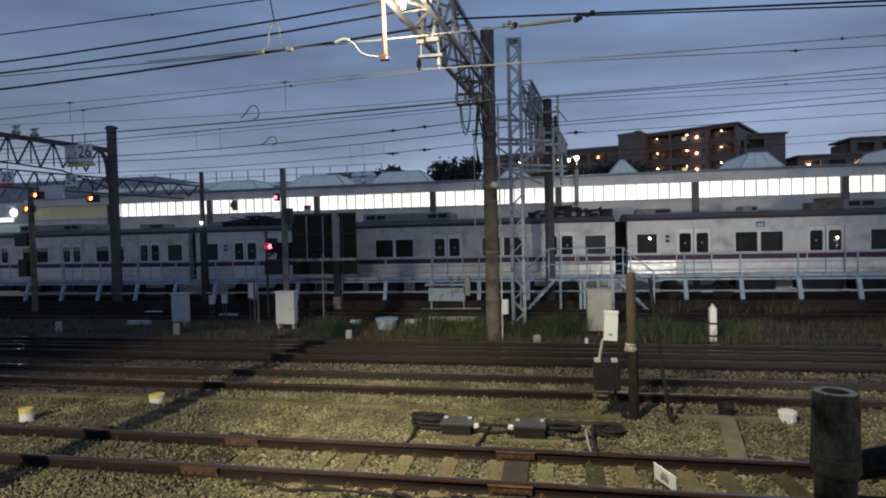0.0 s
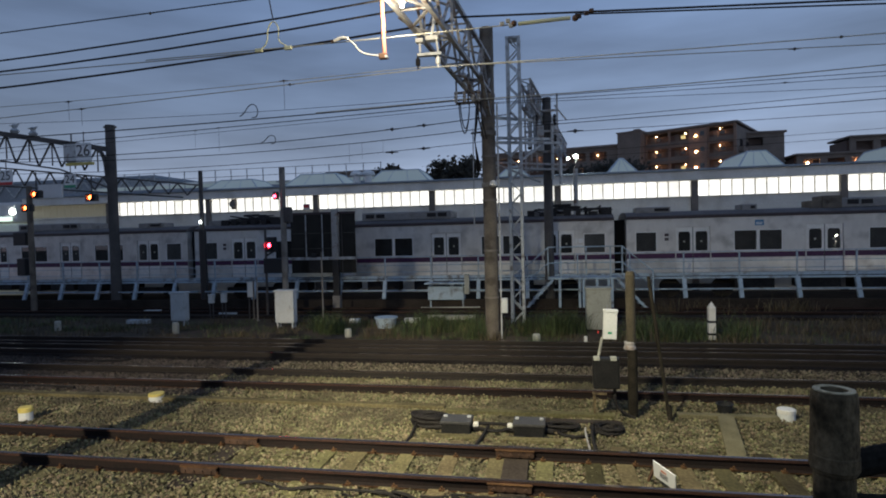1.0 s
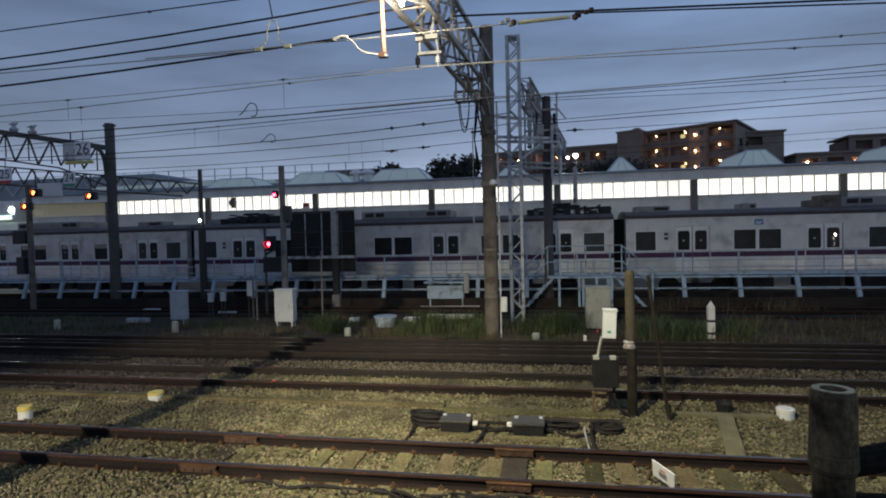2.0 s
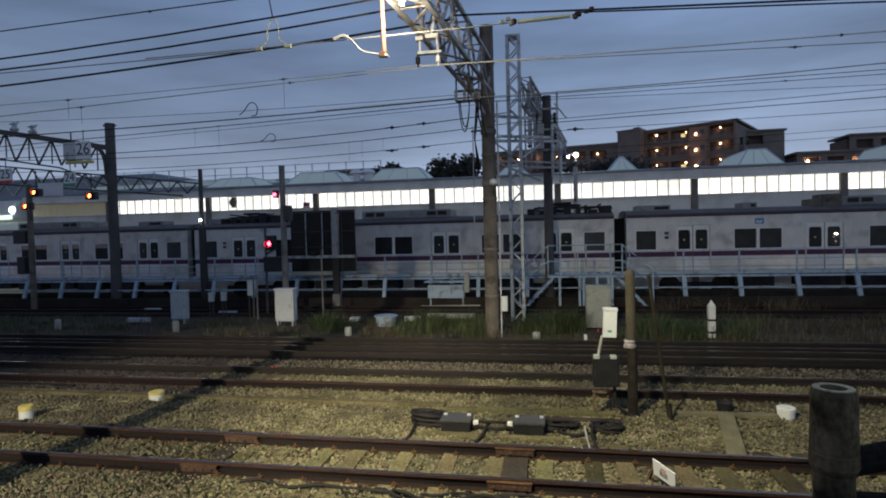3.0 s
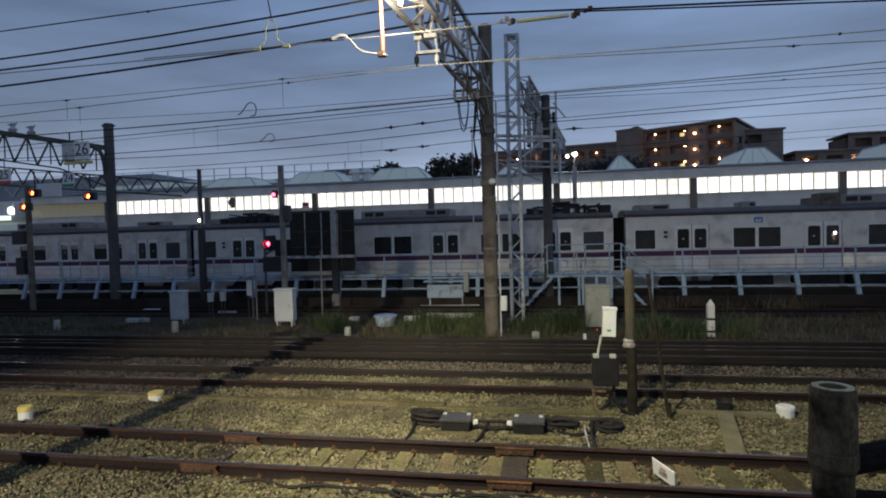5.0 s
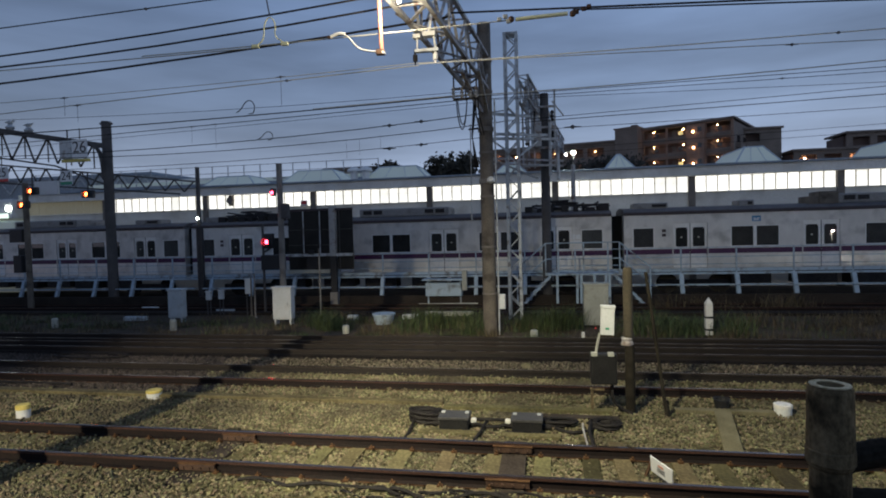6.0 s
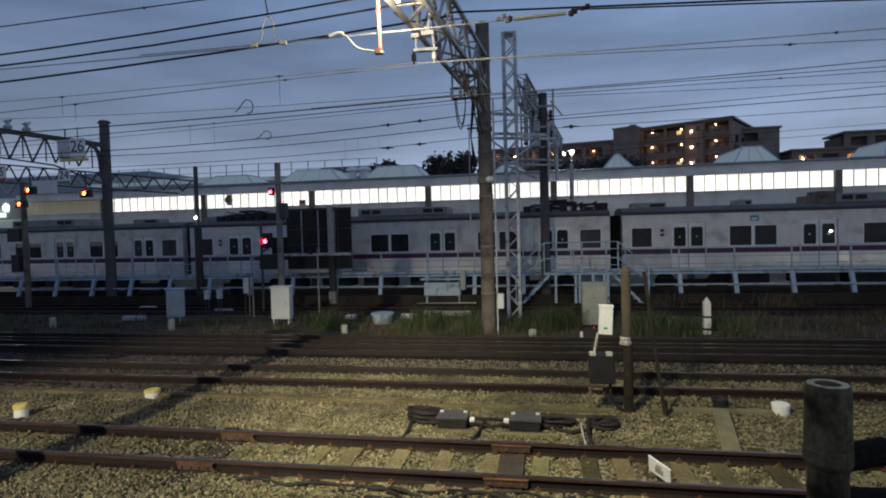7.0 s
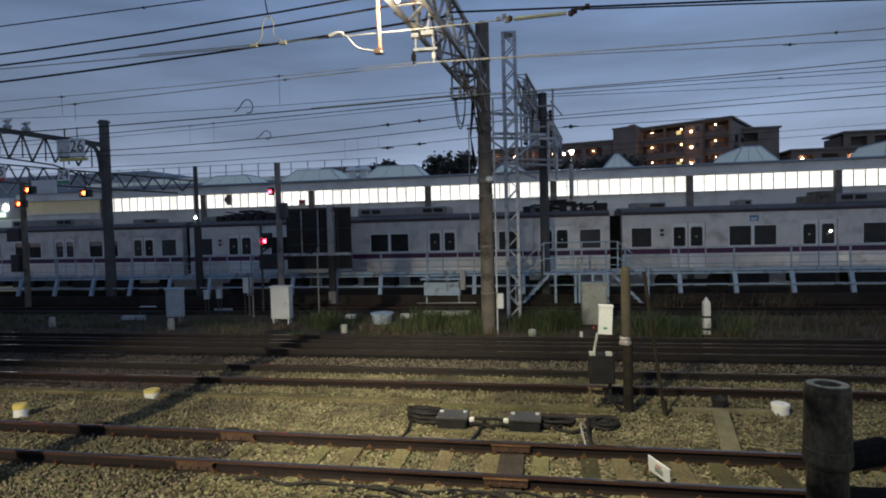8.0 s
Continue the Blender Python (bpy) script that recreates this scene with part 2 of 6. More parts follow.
WARMLAMP = glowing("warm_balcony_lamp", (1.0, 0.58, 0.30), 55)
COOLLAMP = glowing("cool_mast_lamp", (0.9, 1.0, 0.94), 80)
COOLGLINT = glowing("cool_headlight", (0.9, 1.0, 0.94), 14)
COOLSTRIP = glowing("lit_strip", (0.8, 1.0, 0.85), 1.2)
WARMFLOOD = glowing("floodlight_face", (1.0, 0.86, 0.62), 40)
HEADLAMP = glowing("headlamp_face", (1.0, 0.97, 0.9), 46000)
TUBELAMP = glowing("warm_white_bulb", (1.0, 0.92, 0.72), 11000)
REDLAMP = glowing("red_signal", (1.0, 0.03, 0.06), 26)
ORANGELAMP = glowing("orange_signal", (1.0, 0.13, 0.03), 22)
LEAF = material("foliage", (0.036, 0.052, 0.016), (0.10, 0.125, 0.042), 0.75, scale=2, vary=0.7, hue=0.035)
DRYLEAF = material("dry_grass", (0.07, 0.052, 0.03), (0.17, 0.125, 0.07), 0.85, scale=2, vary=0.6, hue=0.03)
FARLEAF = material("far_foliage", (0.032, 0.03, 0.02), (0.07, 0.058, 0.036), 0.8, scale=0.4, vary=0.5)
BARK = material("bark", (0.042, 0.035, 0.022), (0.09, 0.074, 0.046), 0.9, scale=2)
SIGNWHITE = material("sign_white", (0.72, 0.73, 0.72), (0.8, 0.8, 0.79), 0.5, scale=3)
SIGNDARK = material("sign_black", (0.012, 0.012, 0.014), (0.02, 0.02, 0.022), 0.5, scale=3)
SIGNRED = material("sign_red", (0.50, 0.03, 0.03), (0.6, 0.05, 0.05), 0.5, scale=3)
SIGNGREEN = material("sign_green", (0.03, 0.25, 0.13), (0.05, 0.32, 0.17), 0.5, scale=3)
STICKER = material("blue_sticker", (0.02, 0.16, 0.33), (0.03, 0.22, 0.40), 0.4, scale=3)
BLACKBOX = material("black_lacquer_box", (0.010, 0.010, 0.010), (0.024, 0.023, 0.022), 0.55, scale=4, specular=0.2)
# greyer than the box: the sheen on the lid is put into the colour
LIDPAINT = material("dusty_black_lid", (0.035, 0.034, 0.033), (0.075, 0.072, 0.068), 0.5, scale=4, fine=30)
CUPYELLOW = material("yellow_cap", (0.55, 0.44, 0.10), (0.70, 0.58, 0.18), 0.6, scale=5)
TARRED = material("black_tar", (0.014, 0.012, 0.009), (0.036, 0.031, 0.023), 0.9, scale=5, fine=60, bump=0.3, specular=0.1)
# pale warm colour paints the lamplight on the post's top ring
RIM = material("worn_rim", (0.42, 0.32, 0.17), (0.78, 0.66, 0.42), 0.95, scale=12, fine=80, bump=0.5, specular=0.05)
TROUGH = material("pale_trough_concrete", (0.122, 0.108, 0.0576), (0.209, 0.184, 0.108), 0.92, scale=3, fine=40, bump=0.4, specular=0.15)
HALLWALL = material("hall_cladding", (0.24, 0.26, 0.275), (0.36, 0.38, 0.39), 0.7, scale=0.3, fine=4)
OLDPIPE = material("weathered_post", (0.0862, 0.0655, 0.0368), (0.253, 0.19, 0.106), 0.92, scale=7, fine=70, bump=0.6, specular=0.08, streak=0.6, dirt=((0.038, 0.03, 0.018), 9.0))


# ---- mesh helpers ----
def part(name, bm, mat, parent=None, label="", smooth=False):
    """Links a bmesh as one mesh object under a thing or a part."""
    me = bpy.data.meshes.new(name)
    bm.to_mesh(me)
    bm.free()
    me.materials.append(mat)
    if smooth:
        for p in me.polygons:
            p.use_smooth = True
    ob = new(name, me)
    ob.parent = parent
    if label:
        ob["label"] = label
    return ob


def thing(name, x, y, z, label, category, group="", kind="", rz=0):
    ob = new(name)
    ob.matrix_basis = pose(x, y, z, 0, 0, rz)
    ob.empty_display_size = 0.2
    return tagged(ob, label, category, group, kind)


def bare():
    return bmesh.new()


def box(bm, x0, y0, z0, x1, y1, z1, bevel=0.0):
    """A cuboid between two corners, with chamfered edges if bevel is set."""
    t = bm if not bevel else bmesh.new()
    v = [t.verts.new((x, y, z)) for x in (x0, x1) for y in (y0, y1) for z in (z0, z1)]
    for q in ((0, 1, 3, 2), (4, 6, 7, 5), (0, 4, 5, 1), (2, 3, 7, 6), (0, 2, 6, 4), (1, 5, 7, 3)):
        t.faces.new([v[i] for i in q])
    if bevel:
        bmesh.ops.bevel(t, geom=list(t.edges), offset=bevel, segments=2, affect="EDGES", profile=0.6)
        copy = {w: bm.verts.new(w.co) for w in t.verts}
        for fc in t.faces:
            bm.faces.new([copy[w] for w in fc.verts])
        t.free()
    return bm


def basis(d):
    d = Vector(d).normalized()
    side = d.cross(Vector((0, 0, 1)))
    side = Vector((1, 0, 0)) if side.length < 1e-4 else side.normalized()
    return d, side, side.cross(d)


def bar(bm, p, q, w, h=None):
    """A rectangular bar from p to q."""
    h = h or w
    p, q = Vector(p), Vector(q)
    _, s, u = basis(q - p)
    v = [bm.verts.new(e + s * a * w / 2 + u * b * h / 2) for e in (p, q) for a, b in ((-1, -1), (1, -1), (1, 1), (-1, 1))]
    for i in range(4):
        j = (i + 1) % 4
        bm.faces.new((v[i], v[j], v[4 + j], v[4 + i]))
    bm.faces.new(v[3::-1])
    bm.faces.new(v[4:])
    return bm


def rod(bm, p, q, r, r2=None, n=10, caps=True):
    """A round rod, tapered if r2 is given."""
    p, q, r2 = Vector(p), Vector(q), r if r2 is None else r2
    _, s, u = basis(q - p)
    rings = [[bm.verts.new(e + (s * math.cos(a) + u * math.sin(a)) * k) for a in (2 * math.pi * i / n for i in range(n))] for e, k in ((p, r), (q, r2))]
    for i in range(n):
        j = (i + 1) % n
        bm.faces.new((rings[0][i], rings[0][j], rings[1][j], rings[1][i]))
    if caps:
        bm.faces.new(rings[0][::-1])
        bm.faces.new(rings[1])
    return bm


def eased(pts, rounds=2):
    """A smoother line through the corners of pts."""
    pts = [Vector(p) for p in pts]
    for _ in range(rounds):
        cut = [pts[0]]
        for a, b in zip(pts, pts[1:]):
            cut += [a.lerp(b, 0.25), a.lerp(b, 0.75)]
        pts = cut + [pts[-1]]
    return pts


def tube(bm, pts, r, n=6):
    """A round tube along points."""
    pts = [Vector(p) for p in pts]
    rings = []
    for i, p in enumerate(pts):
        d = pts[min(i + 1, len(pts) - 1)] - pts[max(i - 1, 0)]
        _, s, u = basis(d)
        rings.append([bm.verts.new(p + (s * math.cos(a) + u * math.sin(a)) * r) for a in (2 * math.pi * k / n for k in range(n))])
    for a, b in zip(rings, rings[1:]):
        for i in range(n):
            j = (i + 1) % n
            bm.faces.new((a[i], a[j], b[j], b[i]))
    bm.faces.new(rings[0][::-1])
    bm.faces.new(rings[-1])
    return bm


def lathe(bm, profile, n=16, x=0, y=0, z=0, caps=True):
    """A turned body about the vertical: (radius, height) pairs."""
    rings = [[bm.verts.new((x + r * math.cos(a), y + r * math.sin(a), z + h)) for a in (2 * math.pi * i / n for i in range(n))] for r, h in profile]
    for a, b in zip(rings, rings[1:]):
        for i in range(n):
            j = (i + 1) % n
            bm.faces.new((a[i], a[j], b[j], b[i]))
    if caps:
        bm.faces.new(rings[0][::-1])
        bm.faces.new(rings[-1])
    return bm


def pierced(bm, x0, x1, z0, z1, y, depth, holes):
    """A wall facing -y with its face at y, with openings (x0, x1, z0, z1) through it: one joined body."""
    xs = sorted({x0, x1, *(v for h in holes for v in h[:2])})
    zs = sorted({z0, z1, *(v for h in holes for v in h[2:])})
    front = [[bm.verts.new((x, y, z)) for z in zs] for x in xs]
    back = [[bm.verts.new((x, y + depth, z)) for z in zs] for x in xs]

    def solid(i, k):
        if not (0 <= i < len(xs) - 1 and 0 <= k < len(zs) - 1):
            return False
        mx, mz = (xs[i] + xs[i + 1]) / 2, (zs[k] + zs[k + 1]) / 2
        return not any(h[0] < mx < h[1] and h[2] < mz < h[3] for h in holes)

    for i in range(len(xs) - 1):
        for k in range(len(zs) - 1):
            if not solid(i, k):
                continue
            bm.faces.new((front[i][k], front[i + 1][k], front[i + 1][k + 1], front[i][k + 1]))
            bm.faces.new((back[i][k], back[i][k + 1], back[i + 1][k + 1], back[i + 1][k]))
            for di, dk, a, b in ((-1, 0, (i, k), (i, k + 1)), (1, 0, (i + 1, k), (i + 1, k + 1)), (0, -1, (i, k), (i + 1, k)), (0, 1, (i, k + 1), (i + 1, k + 1))):
                if not solid(i + di, k + dk):
                    bm.faces.new((front[a[0]][a[1]], front[b[0]][b[1]], back[b[0]][b[1]], back[a[0]][a[1]]))
    return bm


def sag_line(p, q, sag, n=16):
    p, q = Vector(p), Vector(q)
    return [p.lerp(q, i / n) - Vector((0, 0, 4 * sag * (i / n) * (1 - i / n))) for i in range(n + 1)]


# ---- ground and tracks ----
def ground_sheet():
    bm = bare()
    nx, ny = 90, 60
    xs = np.concatenate([np.linspace(-900, -42, 8), np.linspace(-40, 26, nx), np.linspace(28, 900, 8)])
    ys = np.concatenate([np.linspace(-80, -2, 5), np.linspace(0, 24, ny), np.linspace(26, 1500, 10)])
    grid = []
    for y in ys:
        row = []
        for x in xs:
            dip = 0.035 * noise.noise(Vector((x * 0.8, y * 0.8, 3.1))) if -40 <= x <= 26 and 0 <= y <= 24 else 0
            verge = 0.75 * max(0, min(1, (4.6 - y) / 2.0))
            row.append(bm.verts.new((x, y, -0.235 + dip + verge)))
        grid.append(row)
    for a, b in zip(grid, grid[1:]):
        for i in range(len(a) - 1):
            bm.faces.new((a[i], a[i + 1], b[i + 1], b[i]))
    return tagged(part("ground", bm, GROUND, smooth=True), "dark gravelly soil of a railway yard", "ground", kind="structure")


ground_sheet()
# unseen wall, added so the train windows mirror something dark
tagged(part("wall_south", box(bare(), -70, -18.3, -0.3, 60, -18, 5.6), CONCRETE), "unseen plain wall added to darken window reflections", "wall", kind="structure")


def stones(name, label, mat, x0, x1, y0, y1, count, size, level, skew=0.0, seed=1):
    """Loose broken stones, joined, kind stuff. skew widens the strip with distance."""
    rng = np.random.default_rng(seed)
    y = rng.uniform(y0, y1, count)
    x = rng.uniform(x0, x1, count) * (1 + skew * (y - y0))
    z = level + rng.normal(0, 0.012, count)
    base = np.array([(1, 0, 0), (-0.5, 0.87, 0), (-0.5, -0.87, 0), (0.35, 0.3, 0.75), (-0.45, 0.1, 0.8), (0.1, -0.5, 0.65), (0, 0, -0.8)])
    tri = np.array([(0, 1, 3), (1, 4, 3), (1, 2, 4), (2, 5, 4), (2, 0, 5), (0, 3, 5), (3, 4, 5), (1, 0, 6), (2, 1, 6), (0, 2, 6)])
    r = size * rng.uniform(0.55, 1.35, (count, 1, 1))
    v = base[None] * r * rng.uniform(0.65, 1.35, (count, 7, 3))
    a, b = rng.uniform(0, 6.28, count), rng.uniform(-0.6, 0.6, count)
    ca, sa, cb, sb = (f_[:, None] for f_ in (np.cos(a), np.sin(a), np.cos(b), np.sin(b)))
    vx, vy, vz = v[..., 0], v[..., 1], v[..., 2]
    vy, vz = vy * cb - vz * sb, vy * sb + vz * cb
    vx, vy = vx * ca - vy * sa, vx * sa + vy * ca
    co = np.stack([vx + x[:, None], vy + y[:, None], vz + z[:, None]], -1).reshape(-1, 3)
    faces = (tri[None] + 7 * np.arange(count)[:, None, None]).reshape(-1, 3)
    me = bpy.data.meshes.new(name)
    me.from_pydata(co.tolist(), [], faces.tolist())
    me.materials.append(mat)
    return tagged(new(name, me), label, "ballast", kind="stuff")


stones("ballast", "pale broken-stone ballast round the near tracks", BALLAST, -7.2, 5.2, 5.0, 10.2, 88000, 0.0235, -0.184, 0.18)
stones("ballast", "loose ballast half burying the near sleepers", BALLAST, -8.5, -3.2, 6.82, 7.68, 1500, 0.022, -0.142, seed=7)
stones("ballast", "loose ballast over the near sleeper ends", BALLAST, -8.0, 2.6, 6.15, 6.6, 2300, 0.022, -0.142, seed=8)
stones("ballast", "pale broken-stone ballast between the middle tracks", BALLAST, -6.9, 9.0, 10.2, 12.05, 23000, 0.0235, -0.16, 0.08, seed=2)
stones("ballast", "sooty grey ballast between the middle tracks", DUSTBED, -13.8, -6.1, 10.3, 12.05, 10500, 0.021, -0.165, 0.08, seed=5)
stones("ballast", "brownish ballast beyond the middle track", BROWNBED, -7.6, 10.4, 12.0, 13.2, 13200, 0.025, -0.16, 0.05, seed=4)
stones("ballast", "sooty grey ballast beyond the middle track", DUSTBED, -15.6, -6.8, 12.0, 13.2, 6400, 0.02, -0.165, 0.05, seed=6)
stones("ballast", "near-black ballast of the far tracks", DARKBED, -19, 12, 13.2, 16.2, 9000, 0.03, -0.2, 0.05, seed=3)


def rail_mesh(bm, x0, x1):
    prof = ((-0.063, -0.153), (0.063, -0.153), (0.063, -0.142), (0.01, -0.125), (0.008, -0.045), (0.032, -0.036), (0.032, -0.004), (0.026, 0),
            (-0.026, 0), (-0.032, -0.004), (-0.032, -0.036), (-0.008, -0.045), (-0.01, -0.125), (-0.063, -0.142))
    a, b = ([bm.verts.new((x, y, z)) for y, z in prof] for x in (x0, x1))
    for i in range(len(prof)):
        j = (i + 1) % len(prof)
        bm.faces.new((a[i], a[j], b[j], b[i]))
    bm.faces.new(a[::-1])
    bm.faces.new(b)
    return bm


def rail(track, y, x0, x1, z, mat, head=True):
    r = part("rail", rail_mesh(bare(), x0, x1), mat, track)
    r.location = (0, y, z)
    part("rail_cheek", box(bare(), x0, -0.0345, -0.032, x1, -0.0322, -0.003), CHEEK if mat is RAIL else OILED, r, "rust-red rail cheek" if mat is RAIL else "dark brown rail cheek")
    if mat is RAIL:
        part("rail_foot", box(bare(), x0, -0.066, -0.156, x1, 0.066, -0.143), RUSTFOOT, r, "flaking rusty foot")
    if head:
        part("rail_head", box(bare(), x0, -0.024, 0.0005, x1, 0.024, 0.003), RAILTOP, r, "worn grey running surface")
    return r


def sleepers(track, y0, y1, xs, top, mat):
    shared = part("sleeper", box(bare(), -0.11, y0, -0.14, 0.11, y1, 0, 0.012), mat, track)
    shared.location = (xs[0], 0, top)
    for i, x in enumerate(xs[1:], 1):
        s = new("sleeper", shared.data)
        s.parent = track
        s.matrix_basis = pose(x + random.uniform(-0.03, 0.03), random.uniform(-0.05, 0.05), top + random.uniform(-0.008, 0.004), 0, 0, random.uniform(-1, 1))
    return shared


def near_track():
    t = thing("railway_track", 0, 0, 0, "rusty railway track on weathered timber sleepers in ballast", "railway track", kind="structure")
    rail(t, 6.72, -40, 40, 0, RAIL)
    rail(t, 7.77, -40, 40, 0, RAIL)
    sleepers(t, 6.25, 8.3, [-11.0 + 0.6 * i for i in range(31)], -0.142, TIMBER)
    clip = box(bare(), -0.035, -0.035, -0.145, 0.035, 0.03, -0.118, 0.006)
    rod(clip, (0, -0.01, -0.12), (0, -0.01, -0.085), 0.014, n=6)
    clip = part("rail_clip", clip, RUSTFOOT, t)
    clip.location = (-11.0, 6.65, 0)
    for i in range(31):
        for y in (6.645, 6.80, 7.695, 7.85):
            copy_part(clip, (-11.0 + 0.6 * i + 0.06, y, 0))
    for y in (6.72, 7.77):
        for x in (-4.62, -0.52):
            plate = bare()
            box(plate, x - 0.26, y - 0.075, -0.12, x + 0.26, y - 0.035, -0.035, 0.006)
            for k in (-0.19, -0.06, 0.06, 0.19):
                rod(plate, (x + k, y - 0.1, -0.08), (x + k, y - 0.07, -0.08), 0.018, n=6)
            plate = part("fishplate", plate, DARKIRON, t, "dark bolted joint plate")
            part("plate_edge", box(bare(), x - 0.27, y - 0.085, -0.034, x + 0.27, y - 0.034, -0.022, 0.003), RUSTFOOT, plate, "orange rusted upper edge")
    oil = part("sleeper", box(bare(), -0.17, 6.3, -0.14, 0.17, 8.2, 0.02, 0.012), OILED, t, "oil-blackened sleeper at the rail joint")
    oil.location = (-0.5, 0, -0.155)
    copy_part(oil, (-4.7, 0, -0.155))
    return t


def copy_part(ob, place):
    c = new(ob.name.split(".")[0], ob.data)
    c.parent = ob.parent
    c.location = place
    return c


def other_track(label, ys, z, mats):
    t = thing("railway_track", 0, 0, 0, label, "railway track", kind="structure")
    for y, mat in zip(ys, mats):
        rail(t, y, -60, 45, z, mat)
    return t


near_track()
other_track("rusty railway track sunk in pale ballast", (10.72, 11.82), 0, (RAIL, DARKRAIL))
other_track("dark sooty rails of a turnout", (13.53, 14.24, 14.68, 15.36), 0, (DARKRAIL, DARKRAIL, DARKRAIL, DARKRAIL))
other_track("dark rails beside the maintenance walkway", (21.1, 22.15), 0, (RAIL, RAIL))


def flat_strip(name, label, mat, x0, y0, x1, y1, z0, z1, category):
    return tagged(part(name, box(bare(), x0, y0, z0, x1, y1, z1, 0.01), mat), label, category, kind="structure")


flat_strip("trackbed", "pale ballast bed of the near tracks", BALLAST, -60, 4.6, 45, 13.0, -0.33, -0.2, "track bed")
flat_strip("trackbed", "grey dust of the middle tracks", DUSTBED, -60, 10.3, -6.6, 12.98, -0.3, -0.19, "track bed")
flat_strip("trackbed", "near-black track bed of the far tracks", DARKBED, -60, 13.0, 45, 15.9, -0.3, -0.19, "track bed")
# near-black on these two strips stands in for the dark under the walkway
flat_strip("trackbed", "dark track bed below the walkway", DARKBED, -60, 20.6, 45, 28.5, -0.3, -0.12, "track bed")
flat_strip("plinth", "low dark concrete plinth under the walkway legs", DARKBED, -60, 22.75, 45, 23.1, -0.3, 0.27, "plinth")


# ---- train ----
def train_car(x, y, rz):
    """A stainless commuter car: side at y 0, running along +x for 19.5 m; z from the rail."""
    car = thing("train_car", x, y, 0, "stainless steel commuter train car with a purple stripe, standing unlit", "train car", "cars of the standing train", rz=rz)
    doors = [2.6 + 4.87 * i for i in range(4)]
    wins = [(0.35, 1.2)] + [(d + 1.55, d + 3.36) for d in doors[:3]] + [(18.25, 19.15)]
    holes = [(d - 0.66, d + 0.66, 1.13, 2.98) for d in doors] + [(a, b, 1.98, 2.82) for a, b in wins]
    side = part("side_wall", pierced(bare(), 0, 19.5, 1.0, 3.34, 0, 0.06, holes), STEEL, car)
    spans = list(zip([0.0] + [d + 0.70 for d in doors], [d - 0.70 for d in doors] + [19.5]))
    for a, b in spans:
        ribs = bare()
        rows = [[ribs.verts.new((x, -0.002 - 0.0022 * math.sin(math.pi * (k % 6) / 6), 1.02 + 0.67 * k / 42)) for x in (a, b)] for k in range(43)]
        for p, q in zip(rows, rows[1:]):
            ribs.faces.new((p[0], p[1], q[1], q[0]))
        part("ribbed_panel", ribs, RIBSTEEL, side, "bright corrugated lower panel", smooth=True)
    part("end_wall", box(bare(), 0, 0.06, 1.0, 0.06, 2.75, 3.4), STEEL, car)
    part("end_wall", box(bare(), 19.44, 0.06, 1.0, 19.5, 2.75, 3.4), STEEL, car)
    part("far_wall", box(bare(), 0, 2.75, 1.0, 19.5, 2.8, 3.4), STEEL, car)
    part("floor", box(bare(), 0.06, 0.06, 1.0, 19.44, 2.75, 1.1), UNDER, car)
    for a, b in spans:
        part("stripe", box(bare(), a, -0.006, 1.715, b, -0.001, 1.918), PURPLE, side, "purple stripe")
    for d in doors:
        for s in (-1, 1):
            a, b = (d - 0.655, d - 0.006) if s < 0 else (d + 0.006, d + 0.655)
            leaf = bare()
            pierced(leaf, a, b, 1.14, 2.97, 0.025, 0.035, [(a + 0.09, b - 0.09, 2.0, 2.80)])
            leaf = part("door_leaf", leaf, DOORSTEEL, car)
            part("pane", box(bare(), a + 0.09, 0.04, 2.0, b - 0.09, 0.05, 2.80), TRAINGLASS, leaf, "dark window")
            part("notice", box(bare(), (a + b) / 2 - 0.035, 0.034, 2.36, (a + b) / 2 + 0.035, 0.038, 2.43), BEIGEBOX, leaf, "small pale notice")
            gasket = bare()
            ring = [(a + 0.11, 2.0), (b - 0.11, 2.0), (b - 0.085, 2.06), (b - 0.085, 2.72), (b - 0.14, 2.81), (a + 0.14, 2.81), (a + 0.085, 2.72), (a + 0.085, 2.06)]
            for c, e in zip(ring, ring[1:] + ring[:1]):
                bar(gasket, (c[0], 0.02, c[1]), (e[0], 0.02, e[1]), 0.022)
            part("window_rim", gasket, DOORSTEEL, leaf, "pale window rim")
            if s > 0:
                part("edge_seal", box(bare(), d - 0.012, 0.02, 1.14, d + 0.012, 0.05, 2.97), RUBBER, leaf)
            part("stripe", box(bare(), a + 0.01, 0.019, 1.715, b - 0.01, 0.0245, 1.918), PURPLE, leaf, "purple stripe")
        jamb = bare()
        for px in (d - 0.69, d + 0.66):
            box(jamb, px, -0.015, 1.1, px + 0.03, 0.03, 3.01)
        box(jamb, d - 0.69, -0.015, 2.98, d + 0.69, 0.03, 3.01)
        part("door_frame", jamb, STEEL, car)
    for a, b in wins:
        cuts = [(a, b)] if b - a < 1.5 else [(a, (a + b) / 2 - 0.03), ((a + b) / 2 + 0.03, b)]
        for c, e in cuts:
            w = part("window", box(bare(), c + 0.03, 0.035, 2.01, e - 0.03, 0.045, 2.79), TRAINGLASS, car, "dark unlit window")
            fr = bare()
            box(fr, c, 0.0, 1.98, e, 0.05, 2.01), box(fr, c, 0.0, 2.79, e, 0.05, 2.82)
            box(fr, c, 0.0, 2.01, c + 0.03, 0.05, 2.79), box(fr, e - 0.03, 0.0, 2.01, e, 0.05, 2.79)
            part("window_frame", fr, DOORSTEEL, w)
            part("blind", box(bare(), c + 0.03, 0.12, 2.62 - random.random() * 0.1, e - 0.03, 0.13, 2.79), FLATWALL, w)
